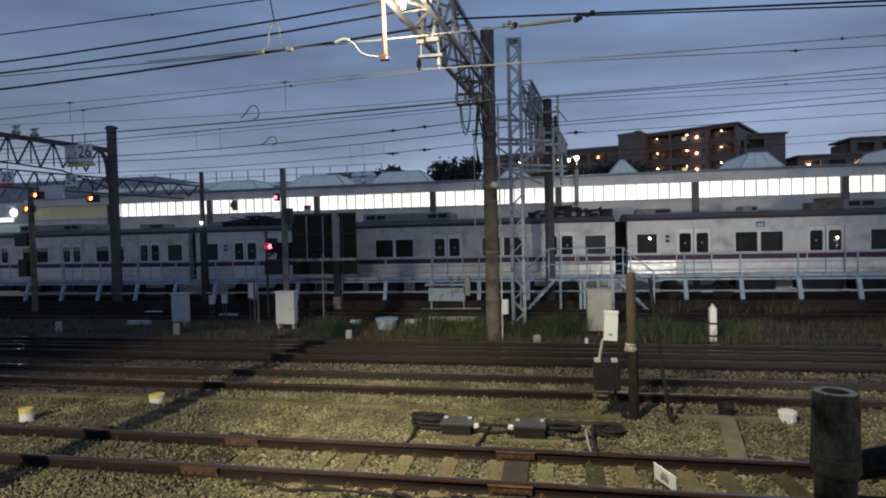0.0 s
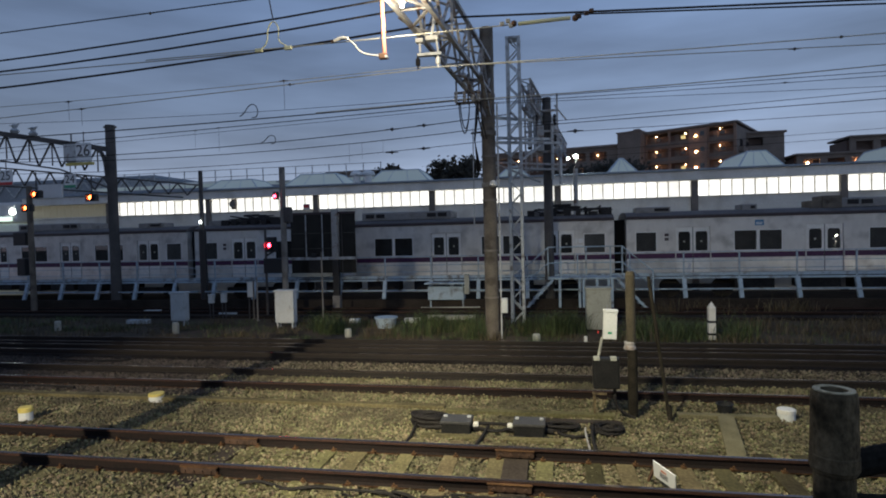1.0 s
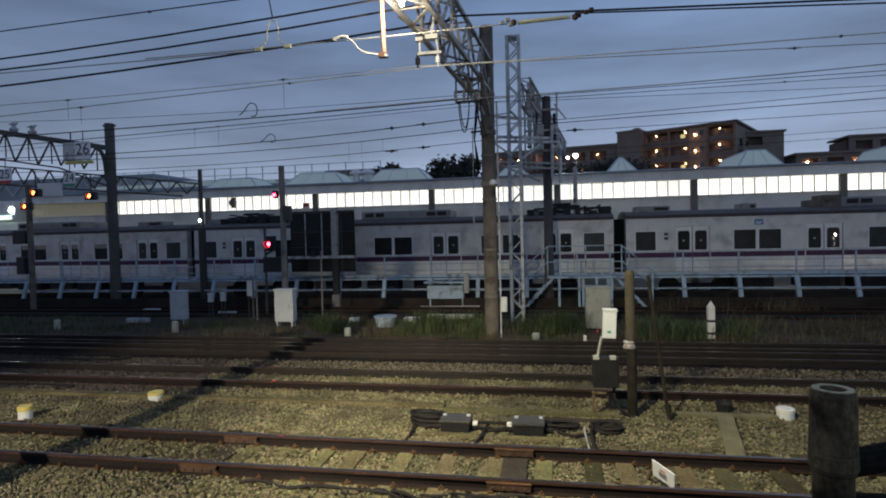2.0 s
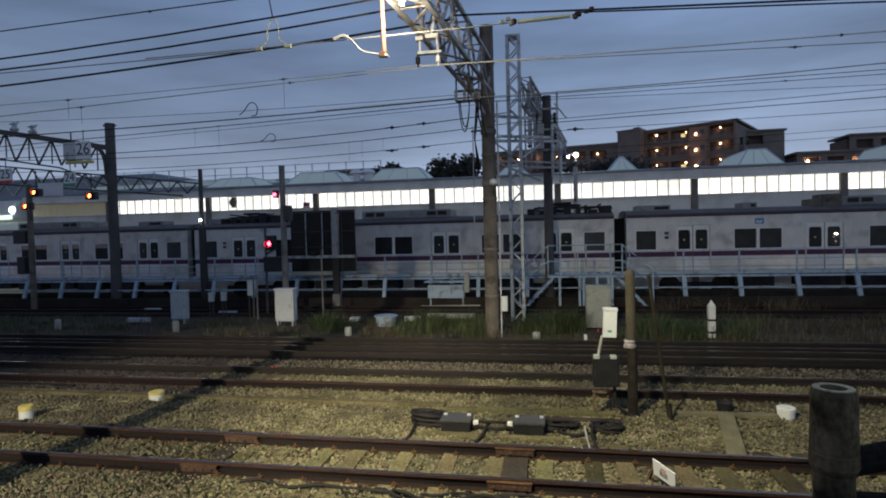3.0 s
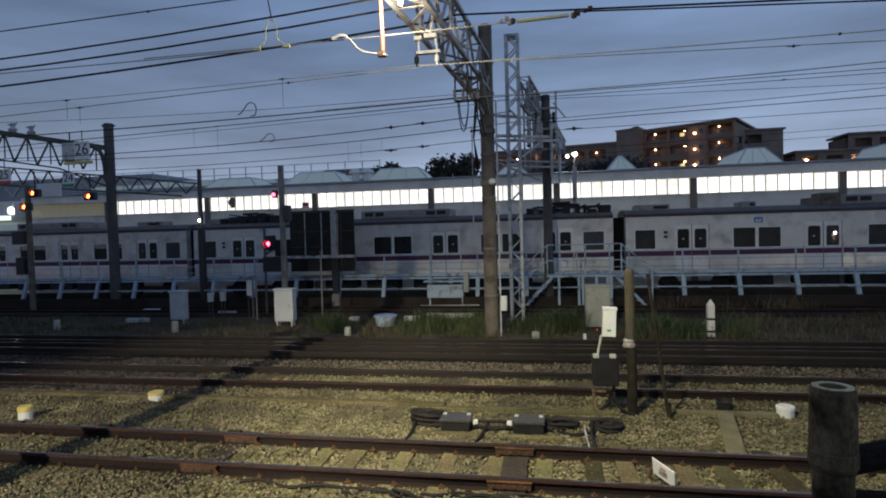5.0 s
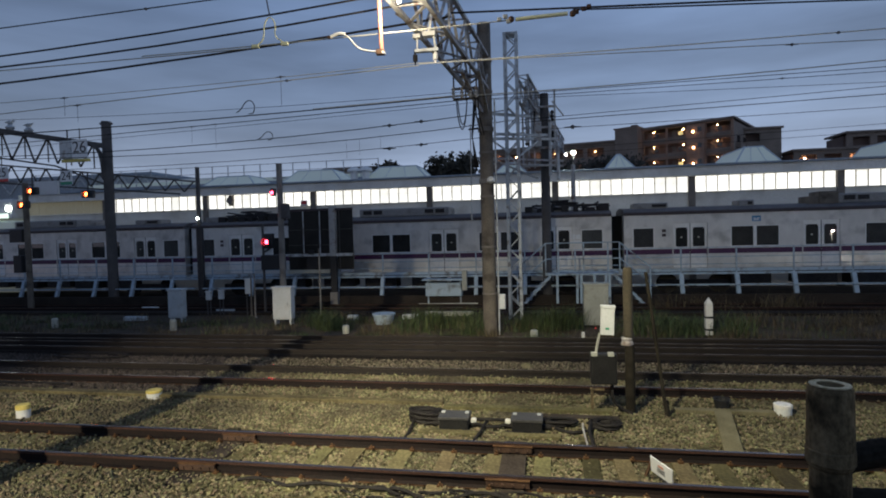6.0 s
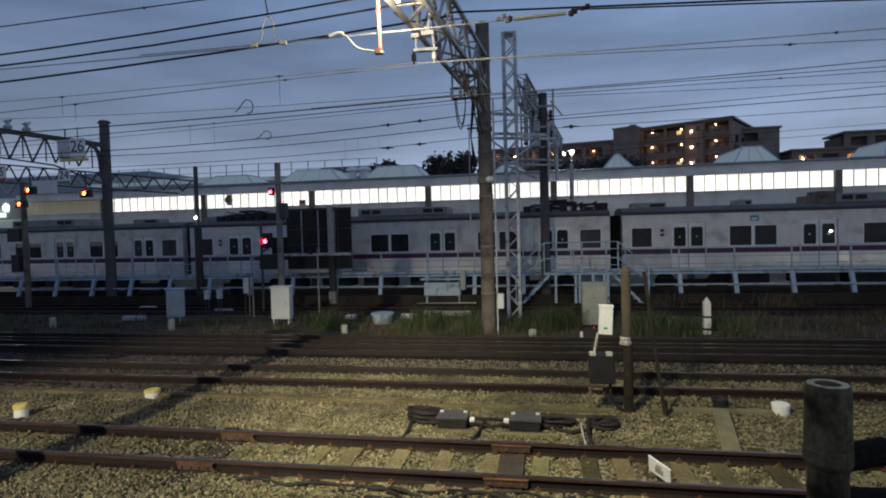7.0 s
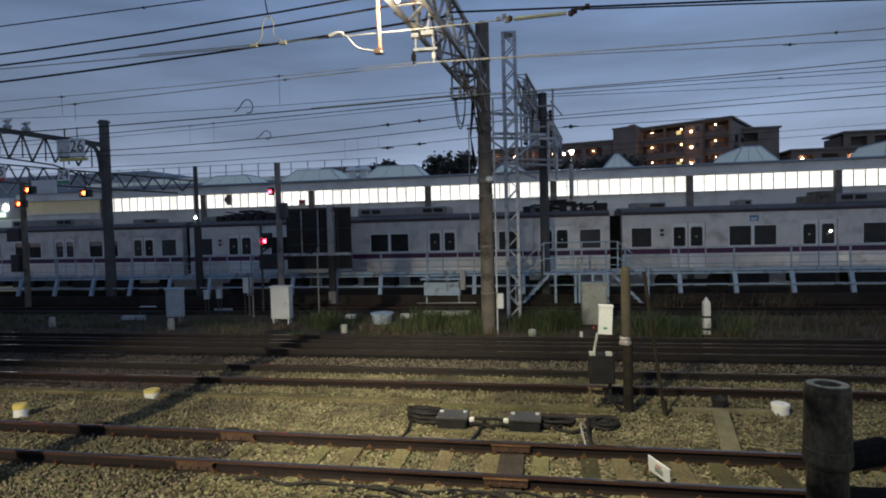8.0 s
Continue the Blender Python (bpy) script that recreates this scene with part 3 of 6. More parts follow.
        if b - a > 1.5:
            part("mullion", box(bare(), (a + b) / 2 - 0.03, -0.004, 1.98, (a + b) / 2 + 0.03, 0.05, 2.82), DOORSTEEL, car)
    part("grille", box(bare(), 1.5, -0.006, 2.62, 1.66, -0.001, 2.74), GUTTER, side)
    part("grille", box(bare(), 1.5, -0.006, 2.44, 1.66, -0.001, 2.56), GUTTER, side)
    roof = bare()
    ring = [(0.0, 3.34), (-0.02, 3.36), (-0.02, 3.44), (0.05, 3.50), (0.35, 3.60), (0.9, 3.66), (1.4, 3.68), (1.9, 3.66), (2.45, 3.6), (2.75, 3.5), (2.8, 3.34)]
    a, b = ([roof.verts.new((px, yy, zz)) for yy, zz in ring] for px in (0, 19.5))
    for i in range(len(ring) - 1):
        roof.faces.new((a[i], a[i + 1], b[i + 1], b[i]))
    roof.faces.new(a[::-1]), roof.faces.new(b)
    part("roof", roof, ROOFGREY, car)
    part("gutter", box(bare(), 0, -0.045, 3.35, 19.5, -0.021, 3.46), GUTTER, car, "dark roof gutter")
    u = part("air_conditioner", box(bare(), 8.3, 0.5, 3.62, 12.5, 2.3, 4.0, 0.06), UNITGREY, car)
    for px in (8.5, 9.0, 11.4, 11.9):
        part("grille", box(bare(), px, 0.47, 3.74, px + 0.4, 0.49, 3.92), UNDER, u)
    for px, w in ((1.15, 0.7), (4.9, 0.3), (16.9, 0.7)):
        v = part("vent_box", box(bare(), px - w, 0.5, 3.6, px + w, 1.4, 3.86, 0.04), UNITGREY, car)
        part("grille", box(bare(), px + 0.05, 0.47, 3.68, px + w - 0.08, 0.49, 3.8), UNDER, v)
    for k, px in enumerate((4.2, 6.6, 8.6, 10.8, 12.6, 14.6)):
        part("equipment_box", box(bare(), px, 0.12, 0.42 + 0.05 * (k % 2), px + 1.5, 0.9, 0.98, 0.03), UNDER, car)
    part("sill_beam", box(bare(), 0, 0.02, 0.9, 19.5, 0.1, 1.0), UNDER, car)
    for px in (2.9, 16.6):
        bog = part("bogie", box(bare(), px - 1.5, 0.35, 0.38, px + 1.5, 0.55, 0.62, 0.05), UNDER, car)
        for wx in (px - 1.05, px + 1.05):
            part("wheel", rod(bare(), (wx, 0.86, 0.43), (wx, 0.98, 0.43), 0.43, n=24), UNDER, bog)
    return car


TRAIN_Y = 24.6
first = train_car(3.18, TRAIN_Y, 0)
second = copy_thing(first, pose(-16.82, TRAIN_Y, 0, 0, 0, 0))
third = copy_thing(first, pose(-36.75, TRAIN_Y + 1.55, 0, 0, 0, -4.2))
fourth = copy_thing(first, pose(-56.6, TRAIN_Y + 4.1, 0, 0, 0, -8))


def pantograph(x, seed):
    """A folded pantograph on its insulators with cables and boxes beside it."""
    dice = random.Random(seed)
    p = part("pantograph", box(bare(), x - 1.4, 0.55, 3.86, x + 1.4, 0.65, 3.92, 0.01), UNDER, second, "folded black pantograph")
    part("base_bar", box(bare(), x - 1.4, 2.1, 3.86, x + 1.4, 2.2, 3.92, 0.01), UNDER, p)
    for k, yy in enumerate((0.6, 1.3, 2.1)):
        part("folded_arm", tube(bare(), [(x - 1.5, yy, 3.9), (x + 0.5, yy, 3.98), (x - 0.7, yy, 4.08), (x + 0.1, yy, 4.1)], 0.03), UNDER, p)
    for xx in (x - 1.3, x - 0.6, x, x + 0.7, x + 1.3):
        part("cross_bar", bar(bare(), (xx, 0.4, 3.95 + dice.uniform(-0.04, 0.1)), (xx, 2.4, 3.95), 0.06), UNDER, p)
        part("insulator", lathe(bare(), [(0.05, 0), (0.1, 0.05), (0.05, 0.1), (0.1, 0.15), (0.05, 0.25)], 8, xx, 0.6, 3.6), UNDER, p)
    for k in range(7):
        a = x - 1.8 + 0.52 * k
        part("roof_box", box(bare(), a, 0.35, 3.55, a + dice.uniform(0.2, 0.45), 0.9, 3.72 + dice.uniform(0, 0.22), 0.03), UNDER, p)
    part("roof_cable", tube(bare(), [(x - 1.8 + 0.3 * k, 0.4, 3.8 + 0.06 * math.sin(2.1 * k)) for k in range(13)], 0.025), UNDER, p)


pantograph(17.7, 1)
pantograph(3.0, 2)
def gangway(x, y, count):
    """Folded rubber bellows between two car ends."""
    gang = bare()
    folds = [[gang.verts.new((x + i * 0.03, y + b, z)) for b, z in ((0.45 + 0.06 * (i % 2), 1.1), (2.25, 1.1), (2.25, 3.35), (0.45 + 0.06 * (i % 2), 3.35))] for i in range(count)]
    for a, b in zip(folds, folds[1:]):
        for i in range(4):
            gang.faces.new((a[i], a[(i + 1) % 4], b[(i + 1) % 4], b[i]))
    tagged(part("gangway", gang, RUBBER), "black bellows gangway between two train cars", "gangway")


gangway(2.68, TRAIN_Y, 17)
gangway(-17.32, TRAIN_Y, 17)
# white patches paint the glare of a mirrored lamp onto the window
for x0, x1, z0, z1, tilt in ((17.80, 18.0, 2.40, 2.62, 3), (18.03, 18.22, 2.42, 2.61, -4), (17.82, 18.2, 2.24, 2.36, 1)):
    glare = part("paper_notice", box(bare(), x0 - (x0 + x1) / 2, -0.006, z0 - (z0 + z1) / 2, (x1 - x0) / 2, -0.002, (z1 - z0) / 2), SIGNWHITE, second, "white patch painted as a mirrored lamp")
    glare.matrix_basis = pose((x0 + x1) / 2, -0.004, (z0 + z1) / 2, 0, tilt, 0)
gear = part("roof_gear", box(bare(), 7.15, 0.4, 3.55, 7.62, 1.3, 3.92, 0.03), POLEBROWN, first, "brown roof equipment")
part("roof_gear_box", box(bare(), 7.55, 0.35, 3.6, 8.25, 1.3, 4.1, 0.03), POLEBROWN, gear)
sticker = part("sticker", box(bare(), 4.94, -0.012, 2.98, 5.27, -0.008, 3.2), STICKER, first, "small blue sticker")
for x0, x1, z in ((4.99, 5.09, 3.08), (5.12, 5.22, 3.08), (4.99, 5.2, 3.02)):
    part("pale_bar", box(bare(), x0, -0.015, z, x1, -0.0125, z + 0.04), SIGNWHITE, sticker)


# ---- walkway ----
def walkway():
    w = thing("maintenance_walkway", 0, 23.2, 0, "pale blue steel maintenance walkway with handrails along the train", "walkway")
    x0, x1 = -40, 24
    part("deck", box(bare(), x0, 0, 0.99, x1, 0.7, 1.03), UNDER, w)
    part("edge_beam", box(bare(), x0, -0.05, 0.99, x1, 0.0, 1.07, 0.008), SKYBLUE, w)
    part("kick_plate", box(bare(), x0, -0.012, 1.1, x1, -0.004, 1.22), SKYBLUE, w)
    for z in (1.38, 1.66, 2.02):
        part("handrail", tube(bare(), [(x0, 0, z), (x1, 0, z)], 0.016, 6), SKYBLUE, w)
    part("brace", bar(bare(), (x0, -0.3, 0.62), (x1, -0.3, 0.62), 0.05), SKYBLUE, w)
    post = leg = None
    for i in range(33):
        x = -38.9 + i * 2.0
        if not post:
            post = part("post", bar(bare(), (0, 0, 1.05), (0, 0, 2.02), 0.05), SKYBLUE, w)
            leg = part("leg", bar(bare(), (0, -0.02, 1.0), (0, -0.26, 0.26), 0.15, 0.12), SKYBLUE, w)
            post.location = leg.location = (x, 0, 0)
        else:
            copy_part(post, (x, 0, 0))
            if not -0.6 < x < 3.0:
                copy_part(leg, (x, 0, 0))
    return w


walkway()


def stair_landing():
    s = thing("stair_landing", 1.32, 22.4, 0, "pale blue steel landing with two short stairs and handrails", "landing")
    part("deck", box(bare(), -1.4, -0.2, 1.08, 1.4, 0.75, 1.15, 0.006), SKYBLUE, s)
    for x in (-0.95, -0.2, -0.05, 0.45, 0.87, 1.0):
        part("leg", bar(bare(), (x, -0.15, -0.2), (x, -0.15, 1.1), 0.09), SKYBLUE, s)
    for x in (-1.38, -0.9, 0.05, 0.95, 1.38):
        part("post", bar(bare(), (x, -0.18, 1.1), (x, -0.18, 2.33), 0.05), SKYBLUE, s)
    for z in (1.72, 2.33):
        part("handrail", tube(bare(), [(-1.38, -0.18, z), (1.38, -0.18, z)], 0.025), SKYBLUE, s)
    for d in (-1, 1):
        for z in (0.62, 1.22):
            part("stair_rail", tube(bare(), [(d * 1.38, -0.18, 1.1 + z), (d * 2.5, -0.18, 0.14 + z)], 0.025), SKYBLUE, s)
        part("stringer", bar(bare(), (d * 1.2, -0.18, 1.07), (d * 2.35, -0.18, -0.15), 0.04, 0.09), SKYBLUE, s)
        part("stringer", bar(bare(), (d * 1.2, 0.6, 1.07), (d * 2.35, 0.6, -0.15), 0.04, 0.09), SKYBLUE, s)
        part("end_post", bar(bare(), (d * 2.48, -0.18, -0.2), (d * 2.48, -0.18, 1.36), 0.05), SKYBLUE, s)
        for i in range(6):
            part("tread", box(bare(), d * (1.34 + i * 0.178) - 0.11, -0.16, 0.89 - 0.19 * i, d * (1.34 + i * 0.178) + 0.11, 0.58, 0.92 - 0.19 * i), DECK, s)
    return s


stair_landing()


def dark_screen():
    s = thing("screen_enclosure", -9.45, 22.6, 0, "dark glazed enclosure with steel posts on the walkway", "enclosure")
    part("pane", box(bare(), -1.42, 0, 1.42, 0.42, 0.03, 3.9), SCREEN, s, "black glazed screen")
    part("pane", box(bare(), 0.75, 0.03, 1.42, 1.46, 0.06, 3.95), SCREEN, s, "black glazed screen")
    part("top_beam", box(bare(), -1.45, -0.06, 3.9, 1.46, 0.1, 4.0, 0.01), GUTTER, s)
    part("mid_beam", box(bare(), -1.45, -0.07, 1.98, 1.46, 0.0, 2.1, 0.01), GALV, s, "pale steel beam")
    part("low_beam", box(bare(), -1.45, -0.05, 1.26, 0.42, 0.08, 1.42, 0.01), BEIGEBOX, s, "pale sill")
    part("post", box(bare(), 0.46, -0.12, 1.98, 0.72, 0.1, 4.08, 0.015), GREYSTEEL, s, "thick grey-brown column")
    part("lower_post", box(bare(), 0.46, -0.1, 0.45, 0.72, 0.1, 1.98, 0.015), SIGNDARK, s, "black lower column")
    part("footing", box(bare(), 0.43, -0.14, -0.2, 0.75, 0.14, 0.46, 0.02), CONCRETE, s, "concrete footing")
    for x in (-0.72, 0.02):
        part("slim_post", box(bare(), x - 0.02, -0.05, 2.1, x + 0.02, -0.02, 3.9), GALV, s)
    part("slim_post", box(bare(), 0.86, -0.02, 1.42, 0.89, 0.02, 3.95), DARKPOLE, s)
    for z in (2.45, 3.1):
        part("rail", box(bare(), -1.42, -0.05, z, 0.42, -0.02, z + 0.025), DARKPOLE, s)
    part("rail", box(bare(), 0.75, -0.02, 3.1, 1.46, 0.02, 3.125), DARKPOLE, s)
    part("control_box", box(bare(), -0.46, -0.18, 2.08, -0.24, -0.07, 2.26, 0.015), SIGNDARK, s)
    part("door_leaf", box(bare(), -0.62, -0.04, 1.42, -0.1, -0.01, 1.98), UNDER, s)
    return s


dark_screen()


# ---- shed ----
def shed():
    y = 30.0
    s = thing("depot_shed", 0, y, 0, "long pale depot shed with a brightly lit ribbon window", "shed")
    bays = [-12.84 - 6.66 * 2 + 6.66 * i for i in range(8)]
    x0, x1 = -32.0, 40.0
    part("lower_wall", box(bare(), x0, 0, -0.2, x1, 0.2, 4.44), SHEDWALL, s)
    part("sill", box(bare(), x0, -0.06, 4.44, x1, 0.22, 4.52, 0.01), SHEDWALL, s)
    part("fascia", box(bare(), x0, -0.35, 5.28, x1, 0.25, 5.74, 0.02), FASCIA, s, "pale fascia")
    part("gutter", box(bare(), x0, -0.5, 5.74, x1, -0.3, 5.84, 0.02), SHEDROOF, s)
    roof = bare()
    for a, b in (((-0.45, 5.8), (9.0, 6.6)), ((9.0, 6.6), (40.0, 6.4))):
        v = [roof.verts.new(c) for c in ((x0, a[0], a[1]), (x1, a[0], a[1]), (x1, b[0], b[1]), (x0, b[0], b[1]))]
        roof.faces.new(v)
    part("roof", roof, SHEDROOF, s)
    mullion = []
    for k in range(12):
        a = -32.0 + k * 0.528
        part("pane", box(bare(), a + 0.012, 0.05, 4.52, a + 0.516, 0.07, 5.28), DIMPANE, s, "dimly lit yellowish pane")
    for i, bx in enumerate(bays):
        part("column", box(bare(), bx - 0.16, -0.12, -0.2, bx + 0.16, 0.0, 5.28, 0.02), COLUMN, s, "brown steel column")
        n = 12
        step = (6.66 - 0.32) / n
        for k in range(n):
            a = bx + 0.16 + k * step
            dim = a < -26.0
            part("pane", box(bare(), a + 0.012, 0.05, 4.52, a + step - 0.012, 0.07, 5.28), DIMPANE if dim else LITPANE, s, "dimly lit yellowish pane" if dim else "brightly lit frosted pane")
        for k in range(1, n):
            if not mullion:
                mullion.append(part("glazing_bar", box(bare(), -0.02, 0.02, 4.52, 0.02, 0.05, 5.28), COLUMN, s))
                mullion[0].location = (bx + 0.16 + k * step, 0, 0)
            else:
                copy_part(mullion[0], (bx + 0.16 + k * step, 0, 0))
        part("transom", box(bare(), bx + 0.16, 0.024, 5.0, bx + 6.5, 0.045, 5.012), GALV, s)
    return s


def roof_monitor(cx, half, top, peak, deep=4.5, y0=35.4):
    bm = bare()
    lo = [(cx - half, y0), (cx + half, y0), (cx + half, y0 + deep), (cx - half, y0 + deep)]
    hi = [(cx - top, y0 + 1.0), (cx + top, y0 + 1.0), (cx + top, y0 + deep - 1.0), (cx - top, y0 + deep - 1.0)]
    m = thing("roof_monitor", 0, 0, 0, "hipped translucent skylight on the shed roof", "skylight", "skylights of the shed roof")
    a, b = [bm.verts.new((*p, 6.1)) for p in lo], [bm.verts.new((*p, peak)) for p in hi]
    for i in range(4):
        j = (i + 1) % 4
        bm.faces.new((a[i], a[j], b[j], b[i]))
    bm.faces.new(b)
    part("glazing", bm, SKYLIGHT, m)
    fr = bare()
    for p, q in zip(lo, hi):
        bar(fr, (*p, 6.1), (*q, peak + 0.02), 0.06)
    for k in range(4):
        bar(fr, (*hi[k], peak + 0.02), (*hi[(k + 1) % 4], peak + 0.02), 0.07)
        bar(fr, (*lo[k], 6.12), (*lo[(k + 1) % 4], 6.12), 0.14)
    for u in (0.33, 0.67):
        bar(fr, (cx - half + 2 * half * u, y0, 6.14), (cx - top + 2 * top * u, y0 + 1.0, peak + 0.01), 0.03, 0.02)
    part("frame", fr, CURBFRAME, m)
    return m


shed()
for row in ((20.3, 1.7, 1.0, 7.3, 5.0), (12.15, 1.45, 0.5, 7.36, 6.5), (4.45, 1.1, 0.1, 7.28, 4.0), (-2.15, 1.3, 0.3, 7.1, 4.0), (-9.6, 2.35, 1.25, 7.2, 4.0), (-15.4, 2.45, 1.25, 7.2, 4.0), (-21.5, 2.3, 1.2, 7.05, 4.0)):
    roof_monitor(*row)


placard = thing("placard", -13.27, 29.66, 4.52, "small red and white placard on the shed window sill", "sign")
part("plate", box(bare(), -0.2, -0.02, 0.0, 0.2, 0.01, 0.28, 0.01), SIGNWHITE, placard)
part("red_field", box(bare(), -0.16, -0.026, 0.06, 0.16, -0.021, 0.24, 0.002), SIGNRED, placard)
part("foot", box(bare(), -0.22, -0.03, -0.02, 0.22, 0.06, 0.0), COLUMN, placard)
bell = thing("wall_bell", -17.87, 29.9, 4.96, "round brown bell on the shed window", "bell")
part("dome", rod(bare(), (0, -0.12, 0), (0, 0.0, 0), 0.2, 0.24, 16), COLUMN, bell)
part("back_plate", box(bare(), -0.14, 0.0, -0.3, 0.14, 0.12, 0.3, 0.02), COLUMN, bell)


def roof_vent(x):
    v = thing("roof_vent", x, 35.6, 6.2, "pale round ventilator with a domed cap on the roof", "ventilator", "round roof ventilators")
    part("drum", lathe(bare(), [(0.24, -0.3), (0.24, 0.75)], 16), FASCIA, v)
    part("cap", lathe(bare(), [(0.44, 0.7), (0.46, 0.76), (0.36, 0.92), (0.14, 1.02)], 18), FASCIA, v)


for x in (-12.35, -11.55):
    roof_vent(x)


# ---- distance ----
def apartment_block():
    """Two faces meeting at a corner: open corridors on the long face, windows on the end."""
    b = thing("apartment_building", 18.9, 118, 0, "brown tiled apartment block with lit open corridors", "apartment building", rz=-29.6)
    floors = [5.3 + 2.95 * i for i in range(6)]
    bays = ((0.4, 4.6), (5.0, 8.4), (12.0, 16.1))
    holes = [(a, b, z - 0.6, z + 1.15) for z in floors for a, b in bays]
    part("wall", pierced(bare(), 0, 16.6, -0.2, 21.5, 0, 0.3, holes), BRICKWALL, b)
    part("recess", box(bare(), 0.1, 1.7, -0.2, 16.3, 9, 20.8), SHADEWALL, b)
    part("roof", box(bare(), -0.3, -0.5, 21.5, 16.9, 17, 21.85), FLATWALL, b)
    tower = part("stair_tower", box(bare(), -4.6, -2.2, -0.2, -0.02, 6, 21.9), FLATWALL, b)
    part("tower_cap", box(bare(), -4.8, -2.4, 21.9, 0.1, 6.2, 22.15), FLATWALL, tower)
    for i, z in enumerate(floors):
        part("corridor", box(bare(), 0.0, 0.3, z - 1.4, 16.3, 1.7, z - 1.1), FLATWALL, b)
        for k, (a, c) in enumerate(bays):
            part("door", box(bare(), a + 0.3, 1.62, z - 1.1, a + 1.15, 1.69, z + 0.9), COLUMN, b)
            shine = i in (3, 5) and k == 1
            part("window", box(bare(), a + 1.5, 1.61, z - 0.1, a + 2.3, 1.68, z + 0.55), LITROOM if shine else FARGLASS, b, "lit corridor window" if shine else "")
            part("parapet", box(bare(), a, -0.1, z - 1.3, c, -0.01, z - 0.62), FLATWALL, b)
            if i > 2:
                x = (2.0, 7.5, 13.6)[k]
                part("corridor_lamp", box(bare(), x, 0.9, z + 0.72, x + 0.13, 1.1, z + 0.85, 0.03), WARMLAMP, b, "warm corridor lamp")
        if i > 2:
            part("stair_lamp", box(bare(), 9.75, -0.75, z - 0.25, 9.95, -0.56, z - 0.05, 0.03), WARMLAMP, b, "warm stair lamp")
    shaft = part("stair_shaft", box(bare(), 8.6, -0.55, -0.2, 11.8, -0.02, 21.2), BRICKWALL, b, "brown stair shaft")
    for z in floors[3:]:
        part("shaft_window", box(bare(), 10.6, -0.58, z - 0.2, 11.3, -0.54, z + 0.6), FARGLASS, shaft)
    wing = part("end_wall", box(bare(), 16.4, 0.3, -0.2, 16.6, 17, 21.2), FLATWALL, b)
    for i in range(4):
        for k in range(3):
            part("end_window", box(bare(), 16.55, 2.5 + k * 4.8, 8.6 + 2.95 * i, 16.64, 4.6 + k * 4.8, 10.0 + 2.95 * i), FARGLASS, wing)
            part("balcony", box(bare(), 16.6, 1.6 + k * 4.8, 7.6 + 2.95 * i, 17.4, 5.4 + k * 4.8, 8.5 + 2.95 * i), FLATWALL, wing)
    part("roof_tank", box(bare(), -2.6, 1.0, 22.15, -1.4, 2.2, 23.0, 0.1), FLATWALL, b)
    return b


def long_block():
    b = thing("apartment_building", 14.6, 119.5, 0, "long apartment block with lit balconies beyond the shed", "apartment building", rz=-12)
    holes = [(-27.2 + k * 4.2, -23.8 + k * 4.2, z, z + 1.7) for k in range(6) for z in (11.3, 14.2, 17.1)]
    part("wall", pierced(bare(), -28, 0, -0.2, 19.7, 0, 0.4, holes), FLATWALL, b)
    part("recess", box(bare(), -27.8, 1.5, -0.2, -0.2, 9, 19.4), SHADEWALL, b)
    part("roof", box(bare(), -28.3, -0.5, 19.7, 0.3, 9, 20.1), FLATWALL, b)
    for k in range(6):
        part("balcony_lamp", box(bare(), -25.8 + k * 4.2, 1.1, 18.2, -25.66 + k * 4.2, 1.25, 18.33, 0.03), WARMLAMP, b, "warm balcony lamp")
        if k in (0, 1, 4):
            part("balcony_lamp", box(bare(), -25.0 + k * 4.2, 1.1, 15.0, -24.86 + k * 4.2, 1.25, 15.13, 0.03), WARMLAMP, b, "warm balcony lamp")
    return b


def low_block(x, y, w, h, label, lamps):
    b = thing("apartment_building", x, y, 0, label, "apartment building")
    part("wall", pierced(bare(), 0, w, -0.2, h, 0, 0.4, [(1 + k * 4, 3.8 + k * 4, h - 2.3, h - 0.7) for k in range(int((w - 1) // 4))]), FLATWALL, b)
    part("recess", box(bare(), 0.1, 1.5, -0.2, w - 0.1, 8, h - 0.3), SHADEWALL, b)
    part("roof", box(bare(), -0.3, -0.4, h, w + 0.3, 8, h + 0.35), FLATWALL, b)
    for k in lamps:
        part("balcony_lamp", box(bare(), 2.2 + k * 4, 1.1, h - 1.35, 2.42 + k * 4, 1.4, h - 1.15, 0.03), WARMLAMP, b, "warm balcony lamp")
    return b


apartment_block()
long_block()
low_block(36.2, 116.5, 7.5, 20.3, "end wing of the brown apartment block", ())
low_block(44.0, 112, 15, 15.3, "low apartment block with two warm lamps", (0, 2))
low_block(54.5, 116, 9, 18.6, "dark grey block with a flat roof", ())
low_block(-33.0, 82, 9, 12.4, "dark low building with a flat roof", ())


